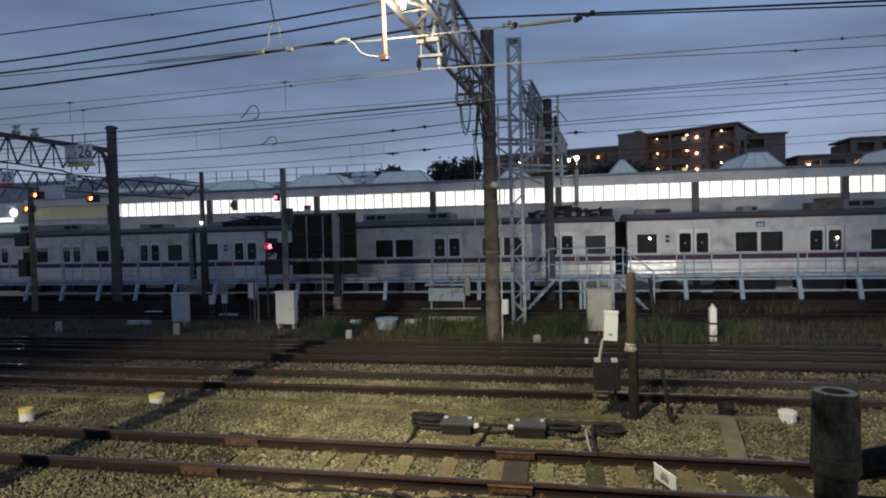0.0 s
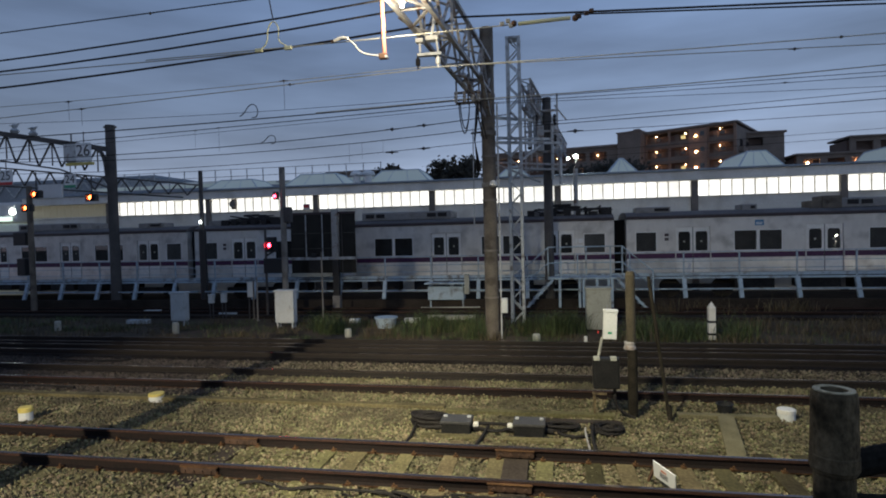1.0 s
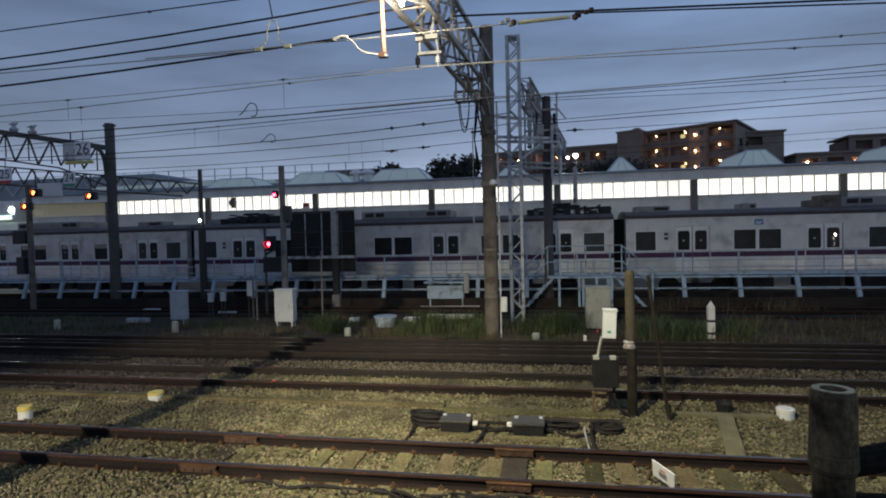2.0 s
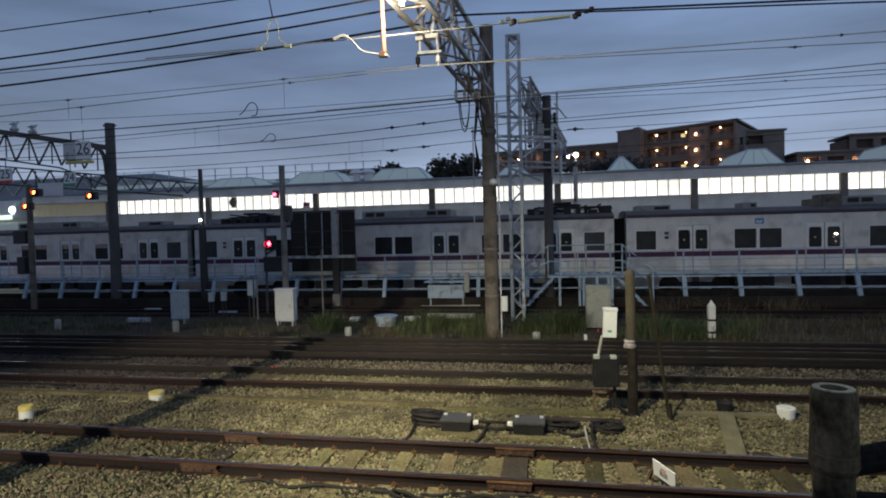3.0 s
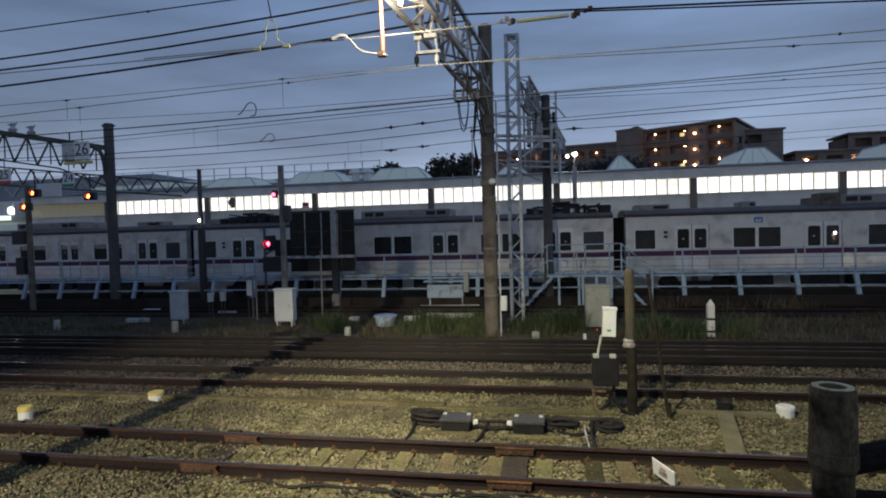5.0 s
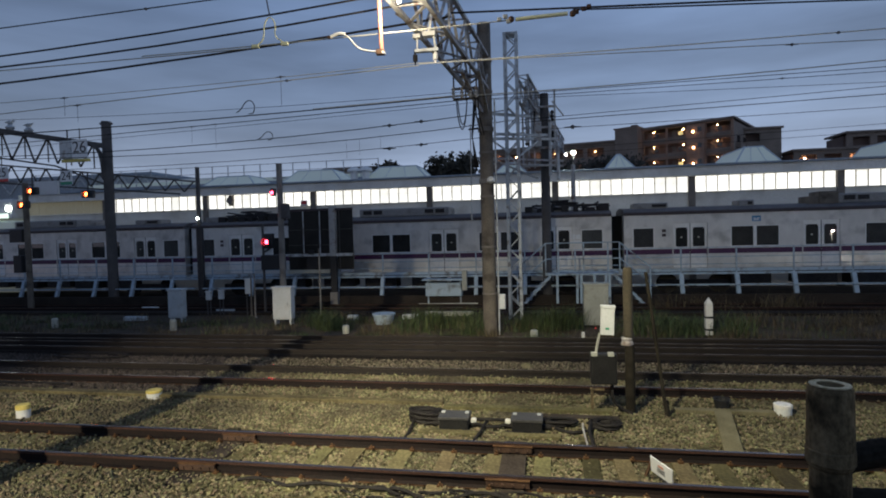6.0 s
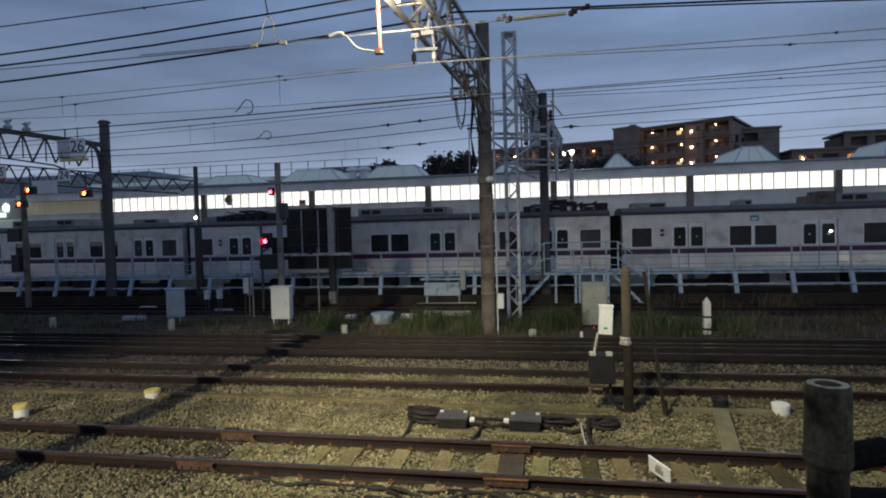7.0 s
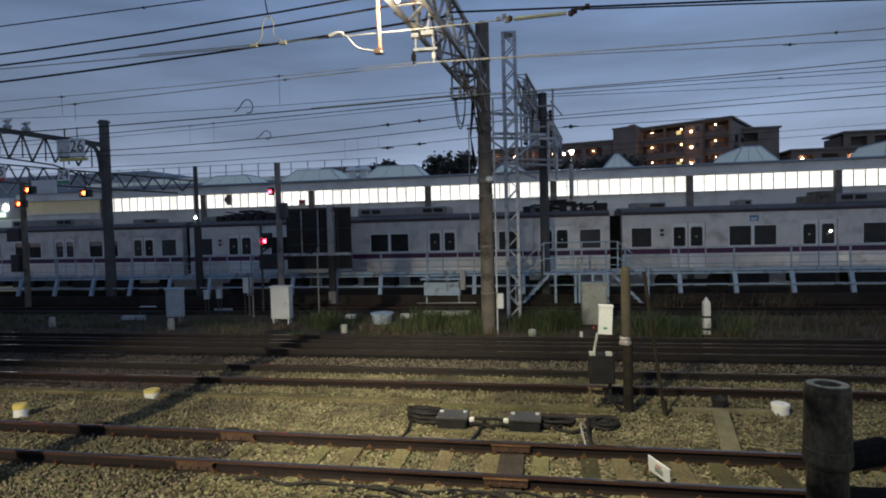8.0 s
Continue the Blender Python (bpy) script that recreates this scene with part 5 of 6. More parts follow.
# feeders, supported on the beam, dipping to both sides
WIRES = (
    ("slim black feeder cable above the tracks", (-45, 9.0, 6.14), (4, 9.0, 7.25), 0.0, 0.011, CABLE),
    ("thick black feeder cable under the beam", (-42, 9.75, 8.31), (-2.2, 9.75, 7.17), 1.046, 0.018, CABLE),
    ("thick black feeder cable under the beam", (-45, 10.2, 9.15), (-2.2, 10.2, 7.13), 1.361, 0.020, CABLE),
    ("thickest black feeder cable through the beam", (-45, 12, 7.69), (-1.9, 12, 7.487), 0.828, 0.026, CABLE),
    ("thickest black feeder cable through the beam", (-1.9, 12, 7.56), (42, 12.0, 5.6), 0.1, 0.022, CABLE),
    ("weathered wire held by the steady arm", (-45, 9.8, 6.50), (-5.2, 9.8, 6.43), 0.0, 0.011, COPPER),
    ("weathered wire held by the steady arm", (-7.6, 9.8, 6.47), (-0.6, 9.8, 6.506), 0.016, 0.011, COPPER),
    ("weathered wire beyond the strain insulator", (0.5, 9.8, 6.58), (40, 9.8, 4.2), 0.0, 0.014, CABLE),
    # stretches near the beam get brighter wire colours in place of lamplight
    ("bright messenger wire hung from insulators", (-45, 11.4, 7.34), (-2.5, 11.4, 6.392), 0.507, 0.008, COPPER),
    ("weathered contact wire hung from insulators", (-45, 11.4, 4.7), (-2.5, 11.4, 6.344), -0.06, 0.011, COPPER),
    ("bright messenger wire hung from insulators", (-2.5, 11.4, 6.373), (40, 11.4, 7.75), 0.5, 0.013, LITWIRE),
    ("weathered contact wire hung from insulators", (-2.5, 11.4, 6.385), (40, 11.4, 5.198), 0.015, 0.009, COPPER),
    ("black messenger wire with a loop", (-45, 15.6, 9.29), (-2, 15.6, 6.763), 0.826, 0.007, CABLE),
    ("black contact wire clamped at the pole", (-45, 15.6, 7.06), (-2, 15.6, 6.656), 0.409, 0.017, CABLE),
    ("bright twin wire clamped at the pole", (-6.6, 15.6, 6.575), (-2, 15.6, 6.68), 0.0, 0.013, LITWIRE),
    ("pale contact wire clamped at the pole", (-2, 15.6, 6.642), (40, 15.6, 9.9), 0.859, 0.015, COPPER),
    ("black messenger wire above the far track", (-2, 15.6, 6.6), (40, 15.6, 6.78), 0.0, 0.009, CABLE),
    ("thin black wire passing the brown pole", (-1.7, 17.12, 6.867), (40, 17.12, 7.326), 0.134, 0.009, CABLE),
    ("thin black wire passing the brown pole", (-1.7, 17.12, 6.84), (40, 17.12, 5.9), 0.0, 0.007, CABLE),
    ("thin black wire passing the brown pole", (-45, 17.12, 5.912), (-1.7, 17.12, 6.902), 0.087, 0.013, CABLE),
    ("thin black wire passing the brown pole", (-45, 17.12, 5.72), (-1.7, 17.12, 6.80), 0.1, 0.007, CABLE),
    ("thin black wire passing the lattice mast", (-45, 19.6, 8.24), (-1.1, 19.6, 7.015), 1.164, 0.016, CABLE),
    ("thin black wire passing the lattice mast", (-1.1, 19.6, 6.637), (40, 19.6, 8.19), 0.09, 0.010, CABLE),
    ("thin black wire passing the lattice mast", (-1.1, 20.0, 6.62), (40, 20.0, 7.38), 0.0, 0.013, CABLE),
    ("thin black wire passing the lattice mast", (-45, 20.0, 8.99), (-1.1, 20.0, 6.72), 1.409, 0.014, CABLE),
    ("thin black wire above the walkway", (-45, 23, 7.75), (0, 23, 6.828), 1.028, 0.013, CABLE),
    ("thin black wire above the walkway", (0, 23, 6.855), (40, 23, 7.53), 0.117, 0.011, CABLE),
    ("thin black wire above the train", (0, 24, 6.15), (40, 24, 7.29), 0.0, 0.008, CABLE),
    ("thin black wire above the train", (0, 24, 5.93), (40, 24, 6.9), 0.0, 0.008, CABLE))
for row in WIRES:
    wire(*row)


def wire_bead(x, y, z, s=1.0):
    bm = bare()
    for a, b, r, r2 in ((-0.2, -0.05, 0.012, 0.02), (-0.05, -0.02, 0.02, 0.05), (-0.02, 0.02, 0.05, 0.05), (0.02, 0.05, 0.05, 0.02), (0.05, 0.2, 0.02, 0.012)):
        rod(bm, (a * s, 0, 0), (b * s, 0, 0), r * s, r2 * s, 8)
    o = tagged(part("wire_insulator", bm, DARKPOLE), "small dark insulator bead on a wire", "insulator", "beads on the wires")
    o.location = (x, y, z)
    return o


for x, y, z, k in ((-5.43, 19.6, 6.73, 1.25), (-4.27, 19.6, 6.80, 1.25), (-6.4, 23, 6.42, 1.4), (-5.04, 23, 6.51, 1.4), (1.09, 23, 6.88, 1.6),
                   (5.22, 11.4, 6.325, 0.55), (4.46, 11.4, 6.174, 0.55), (-5.53, 11.4, 6.335, 0.55), (-5.39, 11.4, 6.245, 0.55), (-10.91, 11.4, 6.25, 0.55),
                   (-10.57, 11.4, 6.06, 0.55), (-6.86, 9.0, 7.0, 0.5), (-11.54, 17.12, 6.61, 0.55), (-10.67, 17.12, 6.65, 0.55), (6.45, 17.12, 6.88, 0.55)):
    wire_bead(x, y, z, k)


def wire_loop(x, y, z, w, h):
    pts = [(-w, 0, 0.02), (-0.55 * w, 0, 0.25 * h), (0.1 * w, 0, h), (0.7 * w, 0, 0.95 * h), (w, 0, 0.5 * h), (0.85 * w, 0, -0.1 * h), (0.3 * w, 0, -0.12 * h)]
    o = tagged(part("jumper_loop", tube(bare(), eased(pts), 0.014, 6), CABLE), "dark looped jumper on a wire", "jumper")
    o.location = (x, y, z)


wire_loop(-8.72, 15.6, 6.60, 0.3, 0.36)
wire_loop(-10.2, 19.6, 6.5, 0.3, 0.28)
for x, y, z, d in ((-7.2, 20.0, 6.42, 0.75), (-6.7, 20.0, 6.4, 0.6), (-5.9, 20.0, 6.46, 0.5), (-11.54, 17.12, 6.61, 0.55), (-10.67, 17.12, 6.62, 0.75), (-5.53, 11.4, 6.33, 0.6), (-10.91, 11.4, 6.25, 0.42), (-10.57, 11.4, 6.06, 0.38)):
    tagged(part("dropper", rod(bare(), (x, y, z), (x, y, z - d), 0.004, n=5), CABLE), "thin dropper rod between two wires", "dropper")


def strain_insulator():
    s = thing("strain_insulator", 0.0, 9.8, 6.51, "yellow strain insulator rod in the overhead wire", "insulator")
    part("rod", tube(bare(), [(-0.45, 0, 0.0), (0.42, 0, 0.02)], 0.033, 10), YELLOWROD, s)
    for x, z in ((-0.72, 0.02), (-0.62, 0.06), (-0.57, -0.02), (0.56, 0.03), (0.68, 0.07), (0.76, 0.1)):
        part("link", box(bare(), x - 0.035, -0.03, z - 0.03, x + 0.04, 0.03, z + 0.035, 0.012), BEIGEBOX if x < 0 else IRON, s)
    for x in (-0.52, 0.5):
        part("shackle", lathe(bare(), [(0.02, -0.05), (0.05, -0.03), (0.05, 0.03), (0.02, 0.05)], 8, x, 0, 0.01), IRON, s)
    return s


strain_insulator()


def y_hanger():
    h = thing("feeder_branch", -4.93, 9.8, 6.46, "yellowish forked jumper joining a feeder and the wire", "jumper")
    part("stem", tube(bare(), [(0.0, -0.3, 1.3), (0.0, 0, 0.55)], 0.012), CABLE, h)
    part("loop", tube(bare(), eased([(-0.28, 0, 0.0), (-0.12, 0, 0.12), (-0.12, 0, 0.38), (0, 0, 0.54), (0.12, 0, 0.38), (0.08, 0, 0.14), (0.26, 0, 0.03)]), 0.011), YELLOWROD, h)
    for x in (-0.3, 0.28):
        part("clamp", box(bare(), x - 0.07, -0.03, -0.035, x + 0.07, 0.03, 0.03, 0.01), YELLOWROD, h)
    return h


y_hanger()


# ---- trackside things ----
def signal_mast():
    s = thing("signal_mast", -10.2, 20.6, -0.2, "grey signal post with a red lamp and small heads", "signal")
    part("post", lathe(bare(), [(0.12, 0), (0.11, 5.9)], 12), CONCRETE, s)
    part("cross_arm", bar(bare(), (-0.25, 0, 5.35), (0.3, 0, 5.35), 0.06), GALV, s)
    part("box", box(bare(), 0.08, -0.15, 3.75, 0.35, 0.1, 4.35, 0.02), DARKPOLE, s)
    part("lamp_head", box(bare(), -0.32, -0.2, 4.65, -0.14, 0.0, 4.95, 0.03), DARKPOLE, s)
    part("marker_lamp", rod(bare(), (-0.23, -0.23, 4.78), (-0.23, -0.2, 4.78), 0.06), REDLAMP, s, "red marker lamp")
    return s


signal_mast()


def low_signal():
    s = thing("signal", -10.95, 20.9, -0.2, "dark signal head showing a glaring red light on a post", "signal")
    part("post", lathe(bare(), [(0.05, 0), (0.05, 3.6)], 10, -0.2), DARKPOLE, s)
    part("head", box(bare(), -0.16, -0.05, 2.6, 0.2, 0.2, 3.2, 0.04), SIGNDARK, s)
    part("relay_box", box(bare(), -0.3, -0.05, 1.75, 0.65, 0.25, 2.35, 0.04), SIGNDARK, s)
    part("bracket", bar(bare(), (-0.2, 0.05, 2.45), (0.1, 0.05, 2.62), 0.06), SIGNDARK, s)
    part("hood", rod(bare(), (0.0, -0.25, 2.87), (0.0, -0.05, 2.87), 0.15, n=14, caps=False), SIGNDARK, s)
    part("red_light", rod(bare(), (0.0, -0.09, 2.87), (0.0, -0.06, 2.87), 0.085, n=14), REDLAMP, s, "glaring red light")
    return s


low_signal()


def cabinet(x, y, w, d, h, mat, label, legs=True):
    c = thing("equipment_cabinet", x, y, -0.2, label, "cabinet")
    z = 0.16 if legs else 0.0
    body = part("body", box(bare(), -w / 2, 0, z, w / 2, d, h, 0.035), mat, c)
    part("lid", box(bare(), -w / 2 - 0.03, -0.03, h - 0.05, w / 2 + 0.03, d + 0.03, h + 0.02, 0.015), mat, c)
    part("door", box(bare(), -w / 2 + 0.06, -0.014, z + 0.08, w / 2 - 0.06, 0.0, h - 0.1, 0.006), mat, body)
    part("handle", box(bare(), w / 2 - 0.14, -0.035, h * 0.5, w / 2 - 0.11, -0.014, h * 0.5 + 0.13, 0.004), GALV, body)
    if legs:
        for sx in (-w / 2 + 0.07, w / 2 - 0.07):
            for sy in (0.06, d - 0.06):
                part("leg", bar(bare(), (sx, sy, -0.02), (sx, sy, z + 0.02), 0.05), mat, c)
    return c


cabinet(-9.2, 18.4, 0.70, 0.32, 1.3, WHITEBOX, "large white equipment cabinet on short legs")
cabinet(-13.6, 18.7, 0.58, 0.3, 1.22, GREYBOX, "pale grey equipment cabinet beside the track")
cabinet(1.5, 18.4, 0.76, 0.5, 1.32, BEIGEBOX, "beige equipment cabinet among the weeds", legs=False)


def post_box(x, y, w, h, box_h, label):
    """A junction box on two thin legs."""
    c = thing("junction_box", x, y, -0.2, label, "junction box")
    body = part("body", box(bare(), -w / 2, 0, h - box_h, w / 2, 0.14, h, 0.02), WHITEBOX, c)
    part("lid", box(bare(), -w / 2 - 0.015, -0.015, h - 0.02, w / 2 + 0.015, 0.155, h + 0.015, 0.006), WHITEBOX, body)
    for s in (-1, 1):
        part("leg", bar(bare(), (s * w * 0.35, 0.07, 0), (s * w * 0.35, 0.07, h - box_h), 0.035), DARKPOLE, c)


post_box(-11.5, 20.2, 0.24, 1.45, 0.58, "white junction box on thin legs")
post_box(-13.35, 20.4, 0.2, 0.95, 0.34, "small pale junction box on thin legs")
post_box(-12.8, 20.4, 0.2, 0.98, 0.34, "small pale junction box on thin legs")


def marker_post():
    m = thing("marker_post", 4.46, 17.0, -0.2, "pointed cream concrete marker post with dark bands", "marker post")
    bm = bare()
    v = [[bm.verts.new((sx * 0.09, sy * 0.09, z)) for sx, sy in ((-1, -1), (1, -1), (1, 1), (-1, 1))] for z in (0, 0.9)]
    tip = bm.verts.new((0, 0, 1.07))
    for i in range(4):
        j = (i + 1) % 4
        bm.faces.new((v[0][i], v[0][j], v[1][j], v[1][i]))
        bm.faces.new((v[1][i], v[1][j], tip))
    bm.faces.new(v[0][::-1])
    part("shaft", bm, INSUL, m)
    for z in (0.12, 0.47):
        part("band", box(bare(), -0.094, -0.094, z, 0.094, 0.094, z + 0.06), SIGNDARK, m)
    return m


marker_post()


def cup(x, y, label, r=0.11, h=0.24, top=CUPYELLOW):
    c = thing("marker_stub", x, y, -0.2, label, "marker", "white stubs with yellow caps")
    part("stub", lathe(bare(), [(r, 0), (r, h * 0.7)], 18), WHITEBOX, c)
    part("cap", lathe(bare(), [(r * 1.06, h * 0.68), (r * 1.06, h * 0.95), (r * 0.9, h)], 18), top, c, "yellow cap" if top is CUPYELLOW else "faded cap")
    return c


cup(-9.25, 8.45, "white concrete stub with a yellow cap in the ballast", 0.11, 0.27)
cup(-7.7, 9.85, "low white stub with a yellow cap in the ballast", 0.14, 0.17)
cup(3.73, 9.95, "low white stub with a faded cap in the ballast", 0.13, 0.2, INSUL)


def control_post():
    p = thing("control_post", 1.33, 9.8, -0.2, "dark wooden post with a coupling and bracing cable", "post")
    part("upper_shaft", lathe(bare(), [(0.078, 1.25), (0.078, 2.42), (0.06, 2.47)], 14, -0.02), BARK, p)
    part("lower_shaft", lathe(bare(), [(0.082, 0), (0.082, 1.18)], 14), TARRED, p)
    part("coupling", lathe(bare(), [(0.1, 1.17), (0.1, 1.2), (0.085, 1.24), (0.095, 1.28), (0.085, 1.3)], 14, -0.04), GREYSTEEL, p)
    part("stay_rod", rod(bare(), (0.55, -0.15, 0.0), (0.33, 0.35, 2.35), 0.03, n=8), TARRED, p)
    part("stay_foot", rod(bare(), (0.56, -0.16, 0.0), (0.54, -0.13, 0.28), 0.04, n=8), TARRED, p)
    return p


control_post()


def trackside_box():
    b = thing("telephone_box", 0.9, 9.75, -0.2, "white trackside box above a black relay box on a stand", "box")
    w = part("white_box", box(bare(), -0.11, -0.06, 1.35, 0.11, 0.06, 1.82, 0.012), WHITEBOX, b, "white enamel box")
    part("hood", box(bare(), -0.12, -0.075, 1.80, 0.12, 0.07, 1.845, 0.01), WHITEBOX, w)
    part("green_mark", box(bare(), -0.035, -0.064, 1.44, 0.03, -0.061, 1.475), SIGNGREEN, w, "green mark")
    w.matrix_basis = pose(0, 0, 0, 0, 2.5, 0)
    part("red_lens", box(bare(), -0.132, -0.02, 1.44, -0.116, 0.01, 1.48, 0.003), SIGNRED, b)
    part("stem", rod(bare(), (-0.13, 0, 1.02), (-0.06, 0, 1.37), 0.022, n=8), BEIGEBOX, b)
    k = part("black_box", box(bare(), -0.22, -0.1, 0.52, 0.21, 0.12, 1.03, 0.03), BLACKBOX, b, "black relay box")
    for x in (-0.21, 0.06):
        part("hinge", box(bare(), x, -0.11, 1.0, x + 0.1, 0.0, 1.06, 0.01), BEIGEBOX, k)
    part("conduit", tube(bare(), eased([(0.13, 0, 0.55), (0.13, 0, 0.3), (0.2, -0.02, 0.15), (0.45, -0.05, 0.02)]), 0.028), CABLE, b)
    part("stand", box(bare(), -0.22, -0.02, 0.0, -0.175, 0.03, 0.42), OLDPIPE, b)
    part("stand_top", box(bare(), -0.23, -0.04, 0.41, 0.0, 0.05, 0.432), OLDPIPE, b)
    return b


trackside_box()


def impedance_bond(x, y, label):
    b = thing("impedance_bond", x, y, -0.2, label, "track equipment", "twin black track boxes")
    body = part("body", box(bare(), -0.23, -0.17, 0.0, 0.23, 0.17, 0.2, 0.02), BLACKBOX, b)
    part("cover", box(bare(), -0.245, -0.185, 0.19, 0.245, 0.19, 0.235, 0.01), LIDPAINT, b, "dark lid greyed for its top sheen")
    for sx in (-0.19, 0.19):
        part("lug", box(bare(), sx - 0.03, 0.03, 0.235, sx + 0.03, 0.09, 0.262, 0.008), GALV, b)
        part("flange", box(bare(), sx - 0.13, -0.2, 0.02, sx + 0.13, -0.165, 0.05, 0.006), BLACKBOX, b)
    part("gland", rod(bare(), (-0.23, 0.0, 0.08), (-0.36, 0.0, 0.07), 0.045, n=10), CABLE, body)
    part("gland", rod(bare(), (0.23, 0.0, 0.08), (0.36, 0.0, 0.07), 0.045, n=10), CABLE, body)
    return b


for x, s in ((-1.5, 1), (-0.36, -1)):
    b = impedance_bond(x, 8.8, "black cast track box with bolted lid in the ballast")
    part("terminal", box(bare(), s * 0.26, -0.03, 0.11, s * 0.34, 0.07, 0.17, 0.015), INSUL, b, "cream terminal cap")


def cable_heap(x, y, w, d, turns, label, seed):
    rng = random.Random(seed)
    bm = bare()
    pts = []
    for i in range(turns * 20):
        a = 2 * math.pi * i / 20
        k = 0.75 + 0.25 * math.sin(i * 0.37 + seed)
        pts.append((w * k * math.cos(a), d * k * math.sin(a), 0.03 + 0.012 * (i / 20) + rng.uniform(0, 0.012)))
    tube(bm, pts, 0.022, 6)
    o = tagged(part("cable_coil", bm, CABLE), label, "cable")
    o.location = (x, y, -0.19)
    return o


cable_heap(-1.98, 9.0, 0.31, 0.2, 15, "coil of thick black cable on the ballast", 1)
cable_heap(0.83, 9.03, 0.25, 0.22, 6, "coil of thick black cable beside the relay box", 2)
cable_heap(0.12, 9.05, 0.3, 0.16, 6, "loose loops of black cable by the track boxes", 3)
for label, pts in (("thick black cable leading down to the rail", ((-2.1, 9.1, -0.12), (-2.2, 8.9, -0.1), (-2.15, 8.4, -0.14), (-2.2, 7.95, -0.16))),
                   ("thick black cable leading down to the rail", ((-1.0, 8.95, -0.1), (-1.05, 8.5, -0.12), (-1.12, 8.2, -0.15))),
                   ("thick black cable leading down to the rail", ((0.62, 9.0, -0.1), (0.56, 8.6, -0.08), (0.6, 8.0, -0.15))),
                   ("dull grey cable leading down to the rail", ((0.5, 9.0, -0.12), (0.48, 8.7, -0.08), (0.52, 8.0, -0.15))),
                   ("black cable joining the twin track boxes", ((-1.2, 8.85, -0.06), (-0.95, 8.8, -0.03), (-0.66, 8.85, -0.06))),
                   ("black cable joining the twin track boxes", ((-1.2, 8.78, -0.1), (-0.9, 8.7, -0.13), (-0.66, 8.78, -0.1))),
                   ("black cable across the ballast", ((0.3, 9.1, -0.14), (0.0, 8.8, -0.14), (0.4, 8.6, -0.15), (0.8, 9.0, -0.13)))):
    tagged(part("cable", tube(bare(), eased(pts), 0.015 if "grey" in label else 0.026, 7), GREYSTEEL if "grey" in label else CABLE), label, "cable")


def boards():
    for x0, x1, y, mat, label in ((-12, -1.9, 9.92, TIMBER, "weathered cable trough board lying in the ballast"), (-1.85, 1.0, 9.72, TIMBER, "weathered trough lid along the ballast")):
        tagged(part("trough_board", box(bare(), x0, y - 0.08, -0.19, x1, y + 0.08, -0.115, 0.01), mat), label, "board")
    lid = tagged(part("trough_board", box(bare(), -0.125, -1.9, -0.05, 0.125, 0, 0.03, 0.01), TROUGH), "pale concrete trough lid running to the rail", "board")
    lid.matrix_world = pose(2.78, 9.84, -0.14, 0, 0, -11.3)
    tagged(part("trough_board", box(bare(), 2.05, 9.85, -0.19, 3.6, 9.98, -0.12, 0.01), TROUGH), "pale concrete trough lid lying across", "board")
    for x, y, w, mat, label in ((-1.55, 8.52, 0.95, TIMBER, "weathered board lying under a track box"), (-0.3, 8.5, 0.9, TIMBER, "weathered board lying under a track box"), (0.35, 9.42, 1.5, OILED, "oil-blackened board beside the cable coil")):
        tagged(part("trough_board", box(bare(), x - w / 2, y - 0.07, -0.19, x + w / 2, y + 0.07, -0.14, 0.01), mat), label, "board")
    t = thing("bucket", 2.87, 10.2, -0.2, "black plastic tub on the ballast", "bucket")
    part("body", lathe(bare(), [(0.1, 0), (0.13, 0.17), (0.12, 0.17), (0.09, 0.02)], 14), RUBBER, t)
    part("rim", lathe(bare(), [(0.13, 0.16), (0.142, 0.165), (0.142, 0.18), (0.12, 0.18)], 14, caps=False), RUBBER, t)


boards()


def tilted_sign():
    s = thing("small_sign", 1.42, 6.99, -0.14, "small white board with a pink mark propped up in the track", "sign")
    p = part("board", box(bare(), -0.33, -0.006, 0, 0, 0.006, 0.24, 0.003), SIGNWHITE, s)
    part("pink_mark", box(bare(), -0.21, -0.009, 0.15, -0.13, -0.0065, 0.18), ORANGEROD, p)
    for k in range(3):
        part("dark_bar", box(bare(), -0.23, -0.009, 0.06 + 0.028 * k, -0.11, -0.0065, 0.074 + 0.028 * k), DARKPOLE, p)
    u = Vector((0.245, -0.30, -0.088)).normalized()
    v = Vector((-0.03, -0.1045, 0.277))
    v = (v - u * v.dot(u)).normalized()
    w = v.cross(u)
    p.matrix_basis = Matrix((u, w, v)).transposed().to_4x4()
    part("prop", bar(bare(), (-0.26, 0.3, -0.02), (-0.2, 0.22, 0.2), 0.03), IRON, s)
    return s


tilted_sign()


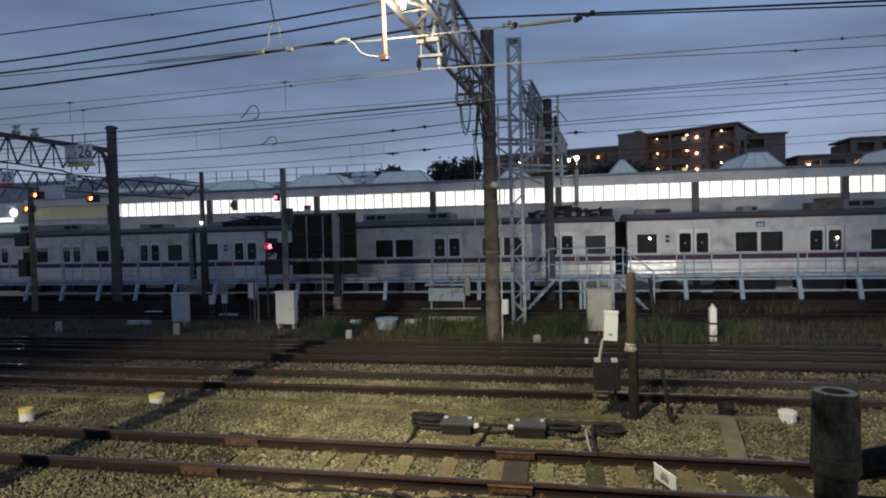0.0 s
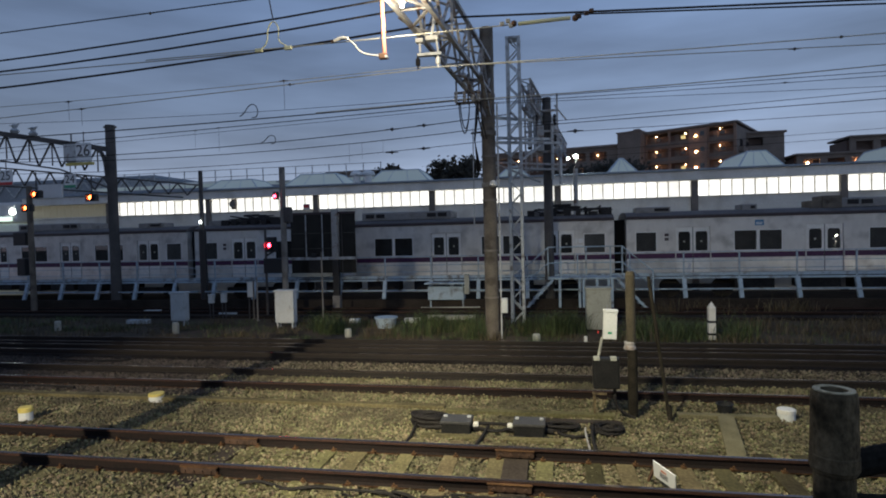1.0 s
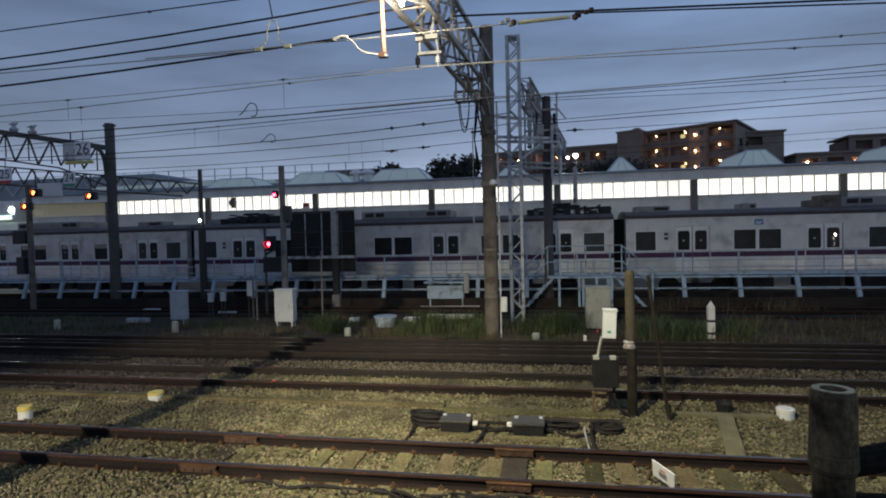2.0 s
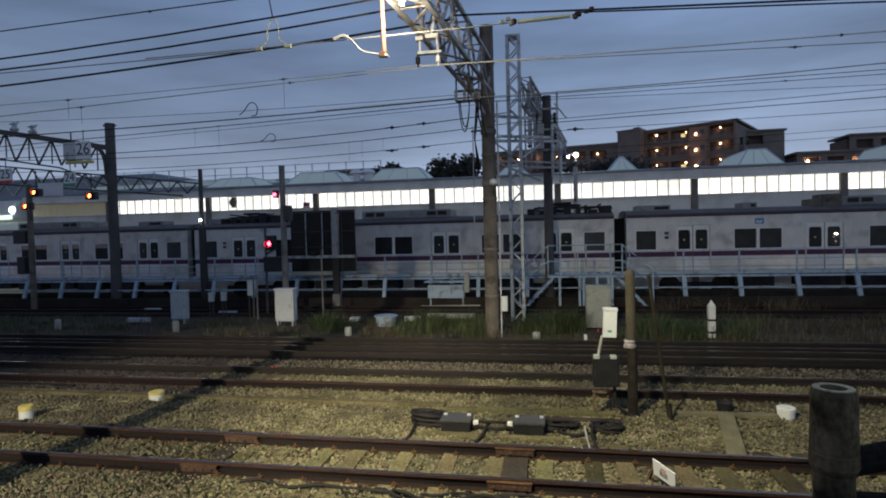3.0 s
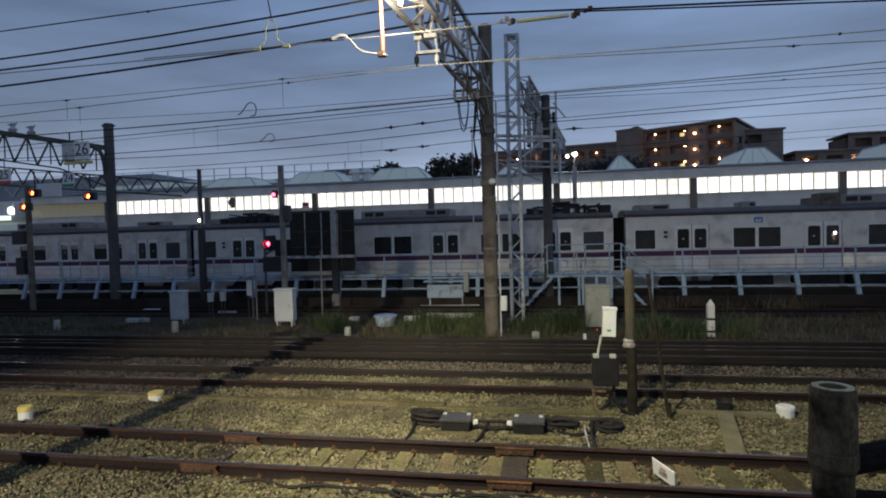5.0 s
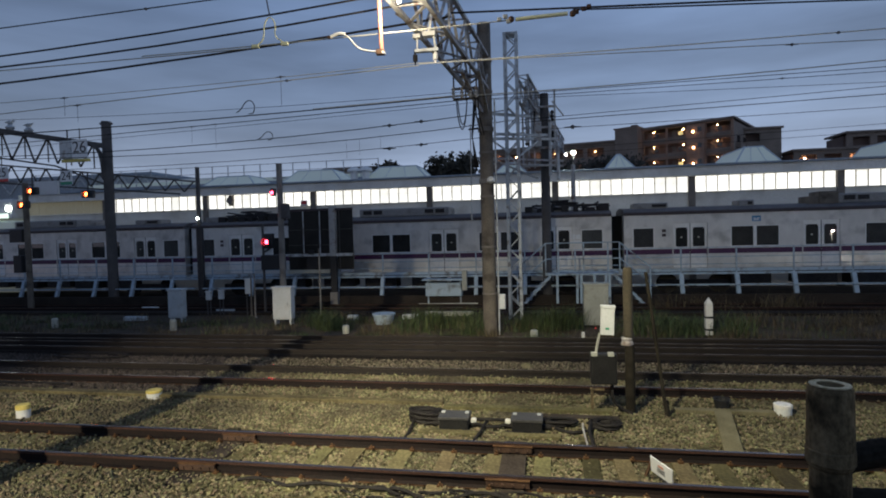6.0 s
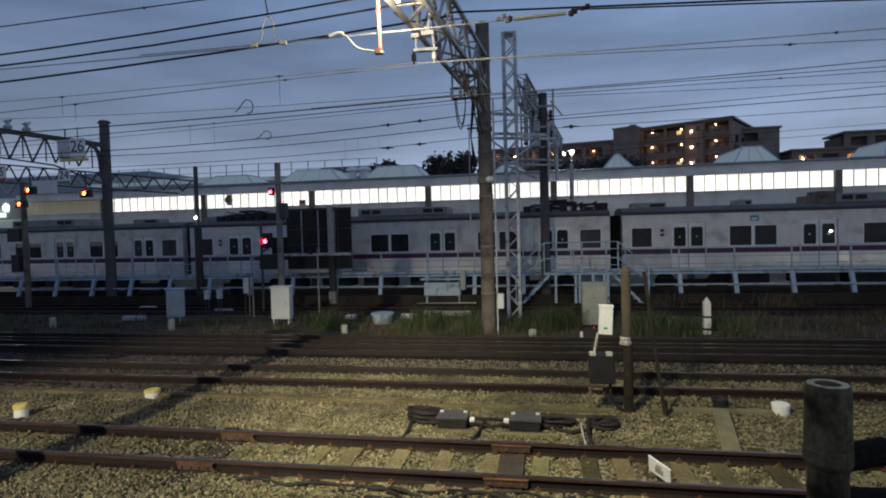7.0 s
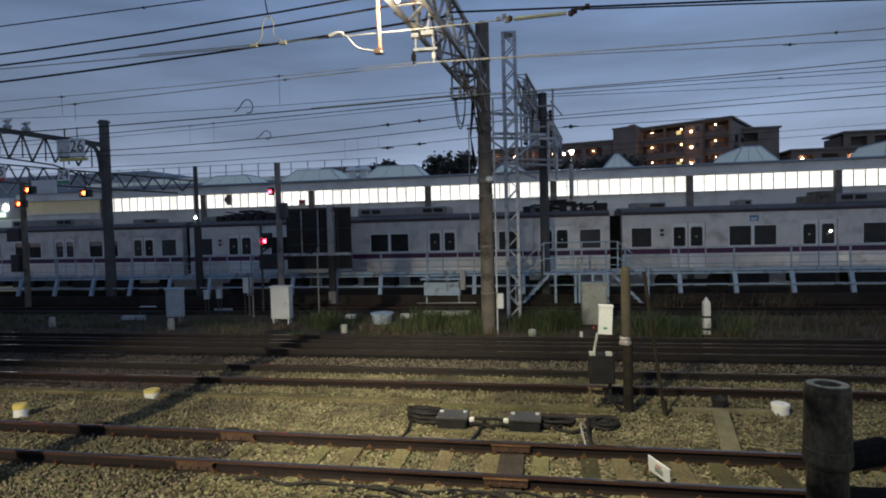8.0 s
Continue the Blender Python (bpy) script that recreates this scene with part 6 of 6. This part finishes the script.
def fence_post():
    p = thing("fence_post", 0.845, 1.9, 0.4, "weathered black round fence post with a side rail", "fence post")
    part("shaft", lathe(bare(), [(0.056, 0), (0.056, 1.82), (0.063, 1.83), (0.065, 1.9), (0.062, 2.06), (0.058, 2.075), (0.036, 2.077), (0.032, 2.03)], 28, caps=False), OLDPIPE, p)
    part("collar", lathe(bare(), [(0.06, 1.83), (0.067, 1.84), (0.067, 1.88), (0.06, 1.89)], 28, caps=False), OLDPIPE, p)
    part("core", lathe(bare(), [(0.034, 1.9), (0.034, 2.04)], 16), SIGNDARK, p)
    part("side_rail", tube(bare(), [(0.05, 0.02, 1.84), (0.16, 0.02, 1.87), (0.26, 0.02, 1.84), (1.6, 0.02, 1.80)], 0.042, 12), TARRED, p)
    part("lower_rail", tube(bare(), [(0.03, 0.02, 1.72), (1.6, 0.02, 1.74)], 0.03, 12), TARRED, p)
    part("rim", lathe(bare(), [(0.037, 2.074), (0.056, 2.0765), (0.056, 2.0795), (0.037, 2.0795), (0.037, 2.06)], 28, caps=False), RIM, p, "rim painted pale as if lamplit")
    return p


fence_post()


def yard_lamp():
    m = thing("yard_lamp", -8.13, -11.2, -0.2, "tall lamp post behind the fence", "lamp post")
    part("post", lathe(bare(), [(0.12, 0), (0.09, 9.6)], 12, 0, -0.4), GALV, m)
    part("arm", bar(bare(), (0, -0.4, 9.6), (0, 0.2, 9.75), 0.07), GALV, m)
    part("lamp_head", lathe(bare(), [(0.28, 9.55), (0.25, 9.65), (0.08, 9.75)], 14, 0, 0.15), GALV, m)
    p = thing("catenary_pole", -7.41, 3.0, -0.2, "concrete pole beside the near track", "catenary pole")
    part("shaft", lathe(bare(), [(0.19, 0), (0.16, 9.5)], 16), CONCRETE, p)
    return m


yard_lamp()


def platform_light():
    """The lit lamp over the platform behind the fence, mirrored in the train's side."""
    g = thing("platform_light", 22.6, -1.0, 2.0, "lit warm-white lamp on a low post behind the fence", "lamp post")
    part("bulb", rod(bare(), (-0.05, 0, 0), (0.05, 0, 0), 0.03, n=10), TUBELAMP, g, "lit warm-white bulb")
    part("reflector", box(bare(), -0.2, -0.25, 0.06, 0.2, 0.14, 0.1, 0.01), GALV, g)
    part("post", lathe(bare(), [(0.06, -1.6), (0.05, 0.08)], 10, 0, -0.2), GALV, g)
    return g


platform_light()


def slim_post(x, y, h, r, mat, label, category="post"):
    p = thing("slim_post", x, y, -0.2, label, category)
    part("shaft", lathe(bare(), [(r, 0), (r * 0.9, h)], 10), mat, p)
    part("foot", lathe(bare(), [(r * 2.2, 0), (r * 2.2, 0.05)], 10), mat, p)
    return p


p = slim_post(-15.32, 23.0, 6.25, 0.10, DARKPOLE, "slim dark catenary post beside the walkway", "catenary pole")
part("sleeve", lathe(bare(), [(0.16, 0.5), (0.16, 3.6)], 12), SIGNDARK, p, "black sleeve")
part("lamp", lathe(bare(), [(0.03, 3.9), (0.06, 3.95), (0.03, 4.02)], 8, 0.02, -0.16), COOLGLINT, p, "tiny white lamp")
p = slim_post(-23.35, 22.0, 5.8, 0.13, POLEBROWN, "brown signal post with orange lamps", "signal")
part("sign_box", box(bare(), -0.9, -0.1, 3.1, -0.2, 0.2, 3.7, 0.04), SIGNDARK, p)
part("low_box", box(bare(), -0.75, -0.1, 1.7, -0.3, 0.2, 2.5, 0.04), SIGNDARK, p)
slim_post(-8.25, 19.6, 2.6, 0.03, CONCRETE, "thin grey stake among the weeds")
slim_post(-10.98, 19.8, 1.7, 0.03, CONCRETE, "thin grey stake among the weeds")
slim_post(-11.35, 20.2, 1.5, 0.03, POLEBROWN, "thin brown stake among the weeds")


def orange_signal(x, y, z, label):
    s = thing("orange_signal", x, y, z, label, "signal")
    part("head", box(bare(), -0.28, 0, -0.16, 0.28, 0.2, 0.18, 0.04), SIGNDARK, s)
    part("lens", rod(bare(), (0, -0.02, 0), (0, 0.0, 0), 0.09, n=14), ORANGELAMP, s, "glaring orange light")
    part("hood", rod(bare(), (0, -0.1, 0.02), (0, 0.0, 0.02), 0.13, n=14, caps=False), SIGNDARK, s)
    part("hanger", bar(bare(), (0, 0.1, 0.18), (0, 0.1, 1.0), 0.04), DARKPOLE, s)
    return s


orange_signal(-22.85, 21.8, 5.2, "dark signal head with a glaring orange light")
orange_signal(-20.05, 21.9, 4.96, "dark signal head with a glaring orange light")
orange_signal(-23.46, 21.9, 4.6, "dark signal head with a glaring orange light")


def sign_gantry():
    g = thing("signal_gantry", -15.3, 23.0, -0.2, "light lattice gantry carrying signals and signs", "gantry")
    p, q = Vector((0, 0.1, 5.6)), Vector((-13.5, 0.1, 7.2))
    part("chord", bar(bare(), p, q, 0.07), DARKPOLE, g)
    part("chord", bar(bare(), p + Vector((-1, 0, -0.5)), q + Vector((0, 0, -0.95)), 0.07), DARKPOLE, g)
    for i in range(14):
        a, c = p.lerp(q, (i + 0.3) / 14), p.lerp(q, (i + 0.8) / 14) + Vector((0, 0, -0.5 - 0.03 * i))
        part("brace", bar(bare(), a, c, 0.05), DARKPOLE, g)
        part("brace", bar(bare(), c, p.lerp(q, (i + 1.3) / 14), 0.05), DARKPOLE, g)
    part("panel", box(bare(), -8.5, -0.1, 5.3, -7.2, 0.0, 5.95, 0.02), SIGNWHITE, g, "plain pale panel")
    return g


sign_gantry()


def train_front():
    """The lit end of another train at the shed's end."""
    t = thing("train_cab", -33.0, 29.4, 0.35, "pale green train cab end with a glaring headlight", "train")
    part("body", box(bare(), -2.6, 0, -0.55, 0.9, 3.0, 3.9, 0.15), SKYLIGHT, t)
    part("upper_band", box(bare(), -2.5, -0.02, 3.95, 0.8, 3.0, 5.2, 0.2), FASCIA, t)
    part("windscreen", box(bare(), -1.9, -0.03, 2.2, 0.2, 0.0, 3.2, 0.02), TRAINGLASS, t)
    part("headlight", rod(bare(), (0.55, -0.08, 4.62), (0.55, -0.03, 4.62), 0.17, n=16), COOLGLINT, t, "glaring headlight")
    part("marker_strip", box(bare(), -1.2, -0.05, 4.05, 0.5, -0.02, 4.3), COOLSTRIP, t, "lit strip")
    return t


train_front()


def pale_cabin():
    c = thing("equipment_hut", -4.15, 22.55, -0.2, "low pale blue equipment box on short legs", "cabinet")
    part("body", box(bare(), -0.78, 0, 0.46, 0.72, 0.4, 1.0, 0.03), SKYBLUE, c)
    part("shelf", box(bare(), -0.9, -0.1, 1.1, 0.78, 0.45, 1.16, 0.01), SKYBLUE, c)
    for x in (-0.7, 0.65):
        part("leg", bar(bare(), (x, 0.2, 0.0), (x, 0.2, 1.12), 0.06), SKYBLUE, c)
    part("valve", box(bare(), 0.75, -0.1, 0.7, 0.95, 0.15, 1.5, 0.03), BEIGEBOX, c)
    part("rail", tube(bare(), [(-1.0, -0.3, 0.18), (1.4, -0.3, 0.2)], 0.03), COPPER, c)
    return c


pale_cabin()


def small_stub(x, y, h, r, label):
    o = tagged(part("marker_stub", lathe(bare(), [(r, 0), (r, h * 0.85), (r * 0.8, h)], 12), BEIGEBOX), label, "marker", "white stubs along the far track")
    o.location = (x, y, -0.22)


for x, y, h in ((-17.6, 17.5, 0.36), (-12.6, 17.2, 0.38), (-6.3, 16.9, 0.26), (-0.42, 16.6, 0.2)):
    small_stub(x, y, h, 0.11, "small pale concrete stub beside the far track")


def tub(x, y):
    t = thing("plastic_tub", x, y, -0.2, "pale blue plastic tub among the weeds", "tub")
    part("body", lathe(bare(), [(0.3, 0), (0.36, 0.3), (0.4, 0.32), (0.4, 0.36), (0.34, 0.36)], 18), SKYBLUE, t)
    return t


tub(-5.55, 18.6)
for x, y, w, mat, label in ((-15.6, 19.0, 0.9, GREYBOX, "pale concrete slab lying in the weeds"), (-17.0, 21.6, 0.7, WHITEBOX, "pale slab lying beside the rails"), (-7.0, 19.4, 0.35, WHITEBOX, "white scrap lying in the weeds"), (-4.9, 19.6, 0.55, WHITEBOX, "white plank lying in the weeds"), (-3.6, 20.3, 1.8, BEIGEBOX, "faded plank lying by the pole"), (-13.0, 21.0, 0.8, GREYBOX, "pale slab lying beside the rails")):
    tagged(part("slab", box(bare(), x - w / 2, y, -0.21, x + w / 2, y + 0.25, -0.05, 0.02), mat), label, "slab")
tagged(part("track_reflector", box(bare(), 0.87, 15.5, -0.1, 0.95, 15.56, 0.12, 0.01), INSUL), "tiny white reflector beside the far rail", "reflector")
tagged(part("stone", lathe(bare(), [(0.06, -0.02), (0.15, 0.01), (0.12, 0.06), (0.04, 0.1)], 7, -0.5, 12.7, -0.16), TROUGH), "pale round stone on the ballast", "stone")
for label, pts in (("thick black cable between the rails", [(-2.2 + 0.1 * k, 6.42 + 0.05 * math.sin(k * 1.3), -0.13 + 0.03 * math.sin(k * 0.9)) for k in range(44)]),
                   ("black cable beside the near rail", [(-2.6 + 0.12 * k, 6.30 + 0.06 * math.sin(k * 0.8 + 1), -0.14 + 0.02 * math.sin(k * 1.7)) for k in range(44)]),
                   ("thick black cable beside the near rail", [(-1.9 + 0.11 * k, 6.36 + 0.07 * math.sin(k * 0.55 + 2), -0.12 + 0.035 * math.sin(k * 0.7 + 1)) for k in range(46)]),
                   ("black cable lying along the near rail", [(-1.2 + 0.13 * k, 6.5 + 0.04 * math.sin(k * 0.9 + 3), -0.12 + 0.025 * math.sin(k * 1.1)) for k in range(40)]),
                   ("thick black cable beside the near rail", [(-3.9 + 0.1 * k, 6.44 + 0.05 * math.sin(k * 0.6), -0.11 + 0.02 * math.sin(k * 0.8)) for k in range(22)]),
                   ("dark hose curling on the ballast", [(-12.0 + 1.1 * math.cos(a * 0.35), 13.0 + 0.28 * math.sin(a * 0.35), -0.12) for a in range(19)]),
                   ("dark hose crossing the ballast", [(-13.4 + 0.3 * k, 10.2 + 0.06 * k - 0.004 * k * k, -0.13) for k in range(12)])):
    tagged(part("cable", tube(bare(), pts, 0.03 if "hose" in label else 0.022 if "thick" in label else 0.015, 6), CABLE), label, "cable")


# ---- weeds ----
def weeds(name, label, mat, clumps, seed):
    """Blades of grass and weeds in tufts, joined."""
    rng = np.random.default_rng(seed)
    verts, faces = [], []
    for x, y, n, spread, tall in clumps:
        for i in range(n * 2):
            bx, by = x + rng.normal(0, spread), y + rng.normal(0, spread * 0.5)
            h = tall * rng.uniform(0.25, 1.2)
            a, lean, w = rng.uniform(0, 6.28), rng.uniform(0.2, 1.05) * h, rng.uniform(0.003, 0.009)
            dx, dy = math.cos(a), math.sin(a)
            s = len(verts)
            verts += [(bx - dy * w, by + dx * w, -0.25), (bx + dy * w, by - dx * w, -0.25),
                      (bx + dx * lean * 0.4 - dy * w, by + dy * lean * 0.4 + dx * w, -0.25 + h * 0.6), (bx + dx * lean * 0.4 + dy * w, by + dy * lean * 0.4 - dx * w, -0.25 + h * 0.6),
                      (bx + dx * lean, by + dy * lean, -0.25 + h)]
            faces += [(s, s + 1, s + 3, s + 2), (s + 2, s + 3, s + 4)]
    me = bpy.data.meshes.new(name)
    me.from_pydata(verts, [], faces)
    me.materials.append(mat)
    return tagged(new(name, me), label, "weeds", kind="stuff")


dice = random.Random(5)
green = [(dice.uniform(-7.8, 5), dice.uniform(16.4, 19.6), 60, 0.3, dice.uniform(0.1, 0.38)) for _ in range(40)]
green += [(x + dice.uniform(-0.3, 0.3), dice.uniform(16.8, 18.5), 90, 0.28, dice.uniform(0.45, 0.75)) for x in (-7.6, -7.2, -4.4, -4.0, -3.6, -2.6, -2.2, -0.6, -0.2, 0.2, 0.6, 2.6, 3.1, 3.5, 4.0, 5.4) for _ in range(2)]
green += [(dice.uniform(-24, -8), dice.uniform(16.4, 20.2), 50, 0.4, dice.uniform(0.1, 0.3)) for _ in range(40)]
green += [(dice.uniform(5, 8), dice.uniform(16.6, 20.2), 30, 0.4, dice.uniform(0.1, 0.3)) for _ in range(9)]
weeds("weeds", "green grass and weeds between the tracks", LEAF, green, 1)
dry = [(dice.uniform(-24, 12), dice.uniform(16.2, 20.4), 40, 0.3, dice.uniform(0.1, 0.35)) for _ in range(120)]
dry += [(dice.uniform(5, 12), dice.uniform(16.4, 20.2), 40, 0.4, dice.uniform(0.15, 0.45)) for _ in range(24)]
dry += [(dice.uniform(-10, 6), dice.uniform(16.4, 19.8), 30, 0.2, dice.uniform(0.25, 0.5)) for _ in range(18)]
dry += [(dice.uniform(4, 9), dice.uniform(21.4, 22.6), 30, 0.3, dice.uniform(0.3, 0.75)) for _ in range(12)]
weeds("weeds", "dry yellowed grass between the tracks", DRYLEAF, dry, 2)


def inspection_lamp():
    """An unseen lamp added behind the fence for a passing light; its beam swings off the train at the start."""
    h = thing("inspection_lamp", 8.24, -0.6, 2.25, "unseen bright stand-in lamp with a long black hood", "lamp")
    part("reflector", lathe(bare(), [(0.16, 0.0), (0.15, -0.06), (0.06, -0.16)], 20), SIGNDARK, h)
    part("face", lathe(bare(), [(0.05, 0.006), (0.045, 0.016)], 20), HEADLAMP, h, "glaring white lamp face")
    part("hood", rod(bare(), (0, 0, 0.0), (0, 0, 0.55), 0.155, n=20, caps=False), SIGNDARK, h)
    s = thing("lamp_stand", 8.24, -0.6, 0.45, "unseen tall black stand added for the stand-in lamp", "stand")
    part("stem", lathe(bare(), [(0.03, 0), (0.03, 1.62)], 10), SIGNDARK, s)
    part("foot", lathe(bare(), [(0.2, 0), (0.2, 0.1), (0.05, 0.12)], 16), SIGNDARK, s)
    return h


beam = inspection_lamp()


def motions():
    """The added lamp points at the train, then is swung away along the fence."""
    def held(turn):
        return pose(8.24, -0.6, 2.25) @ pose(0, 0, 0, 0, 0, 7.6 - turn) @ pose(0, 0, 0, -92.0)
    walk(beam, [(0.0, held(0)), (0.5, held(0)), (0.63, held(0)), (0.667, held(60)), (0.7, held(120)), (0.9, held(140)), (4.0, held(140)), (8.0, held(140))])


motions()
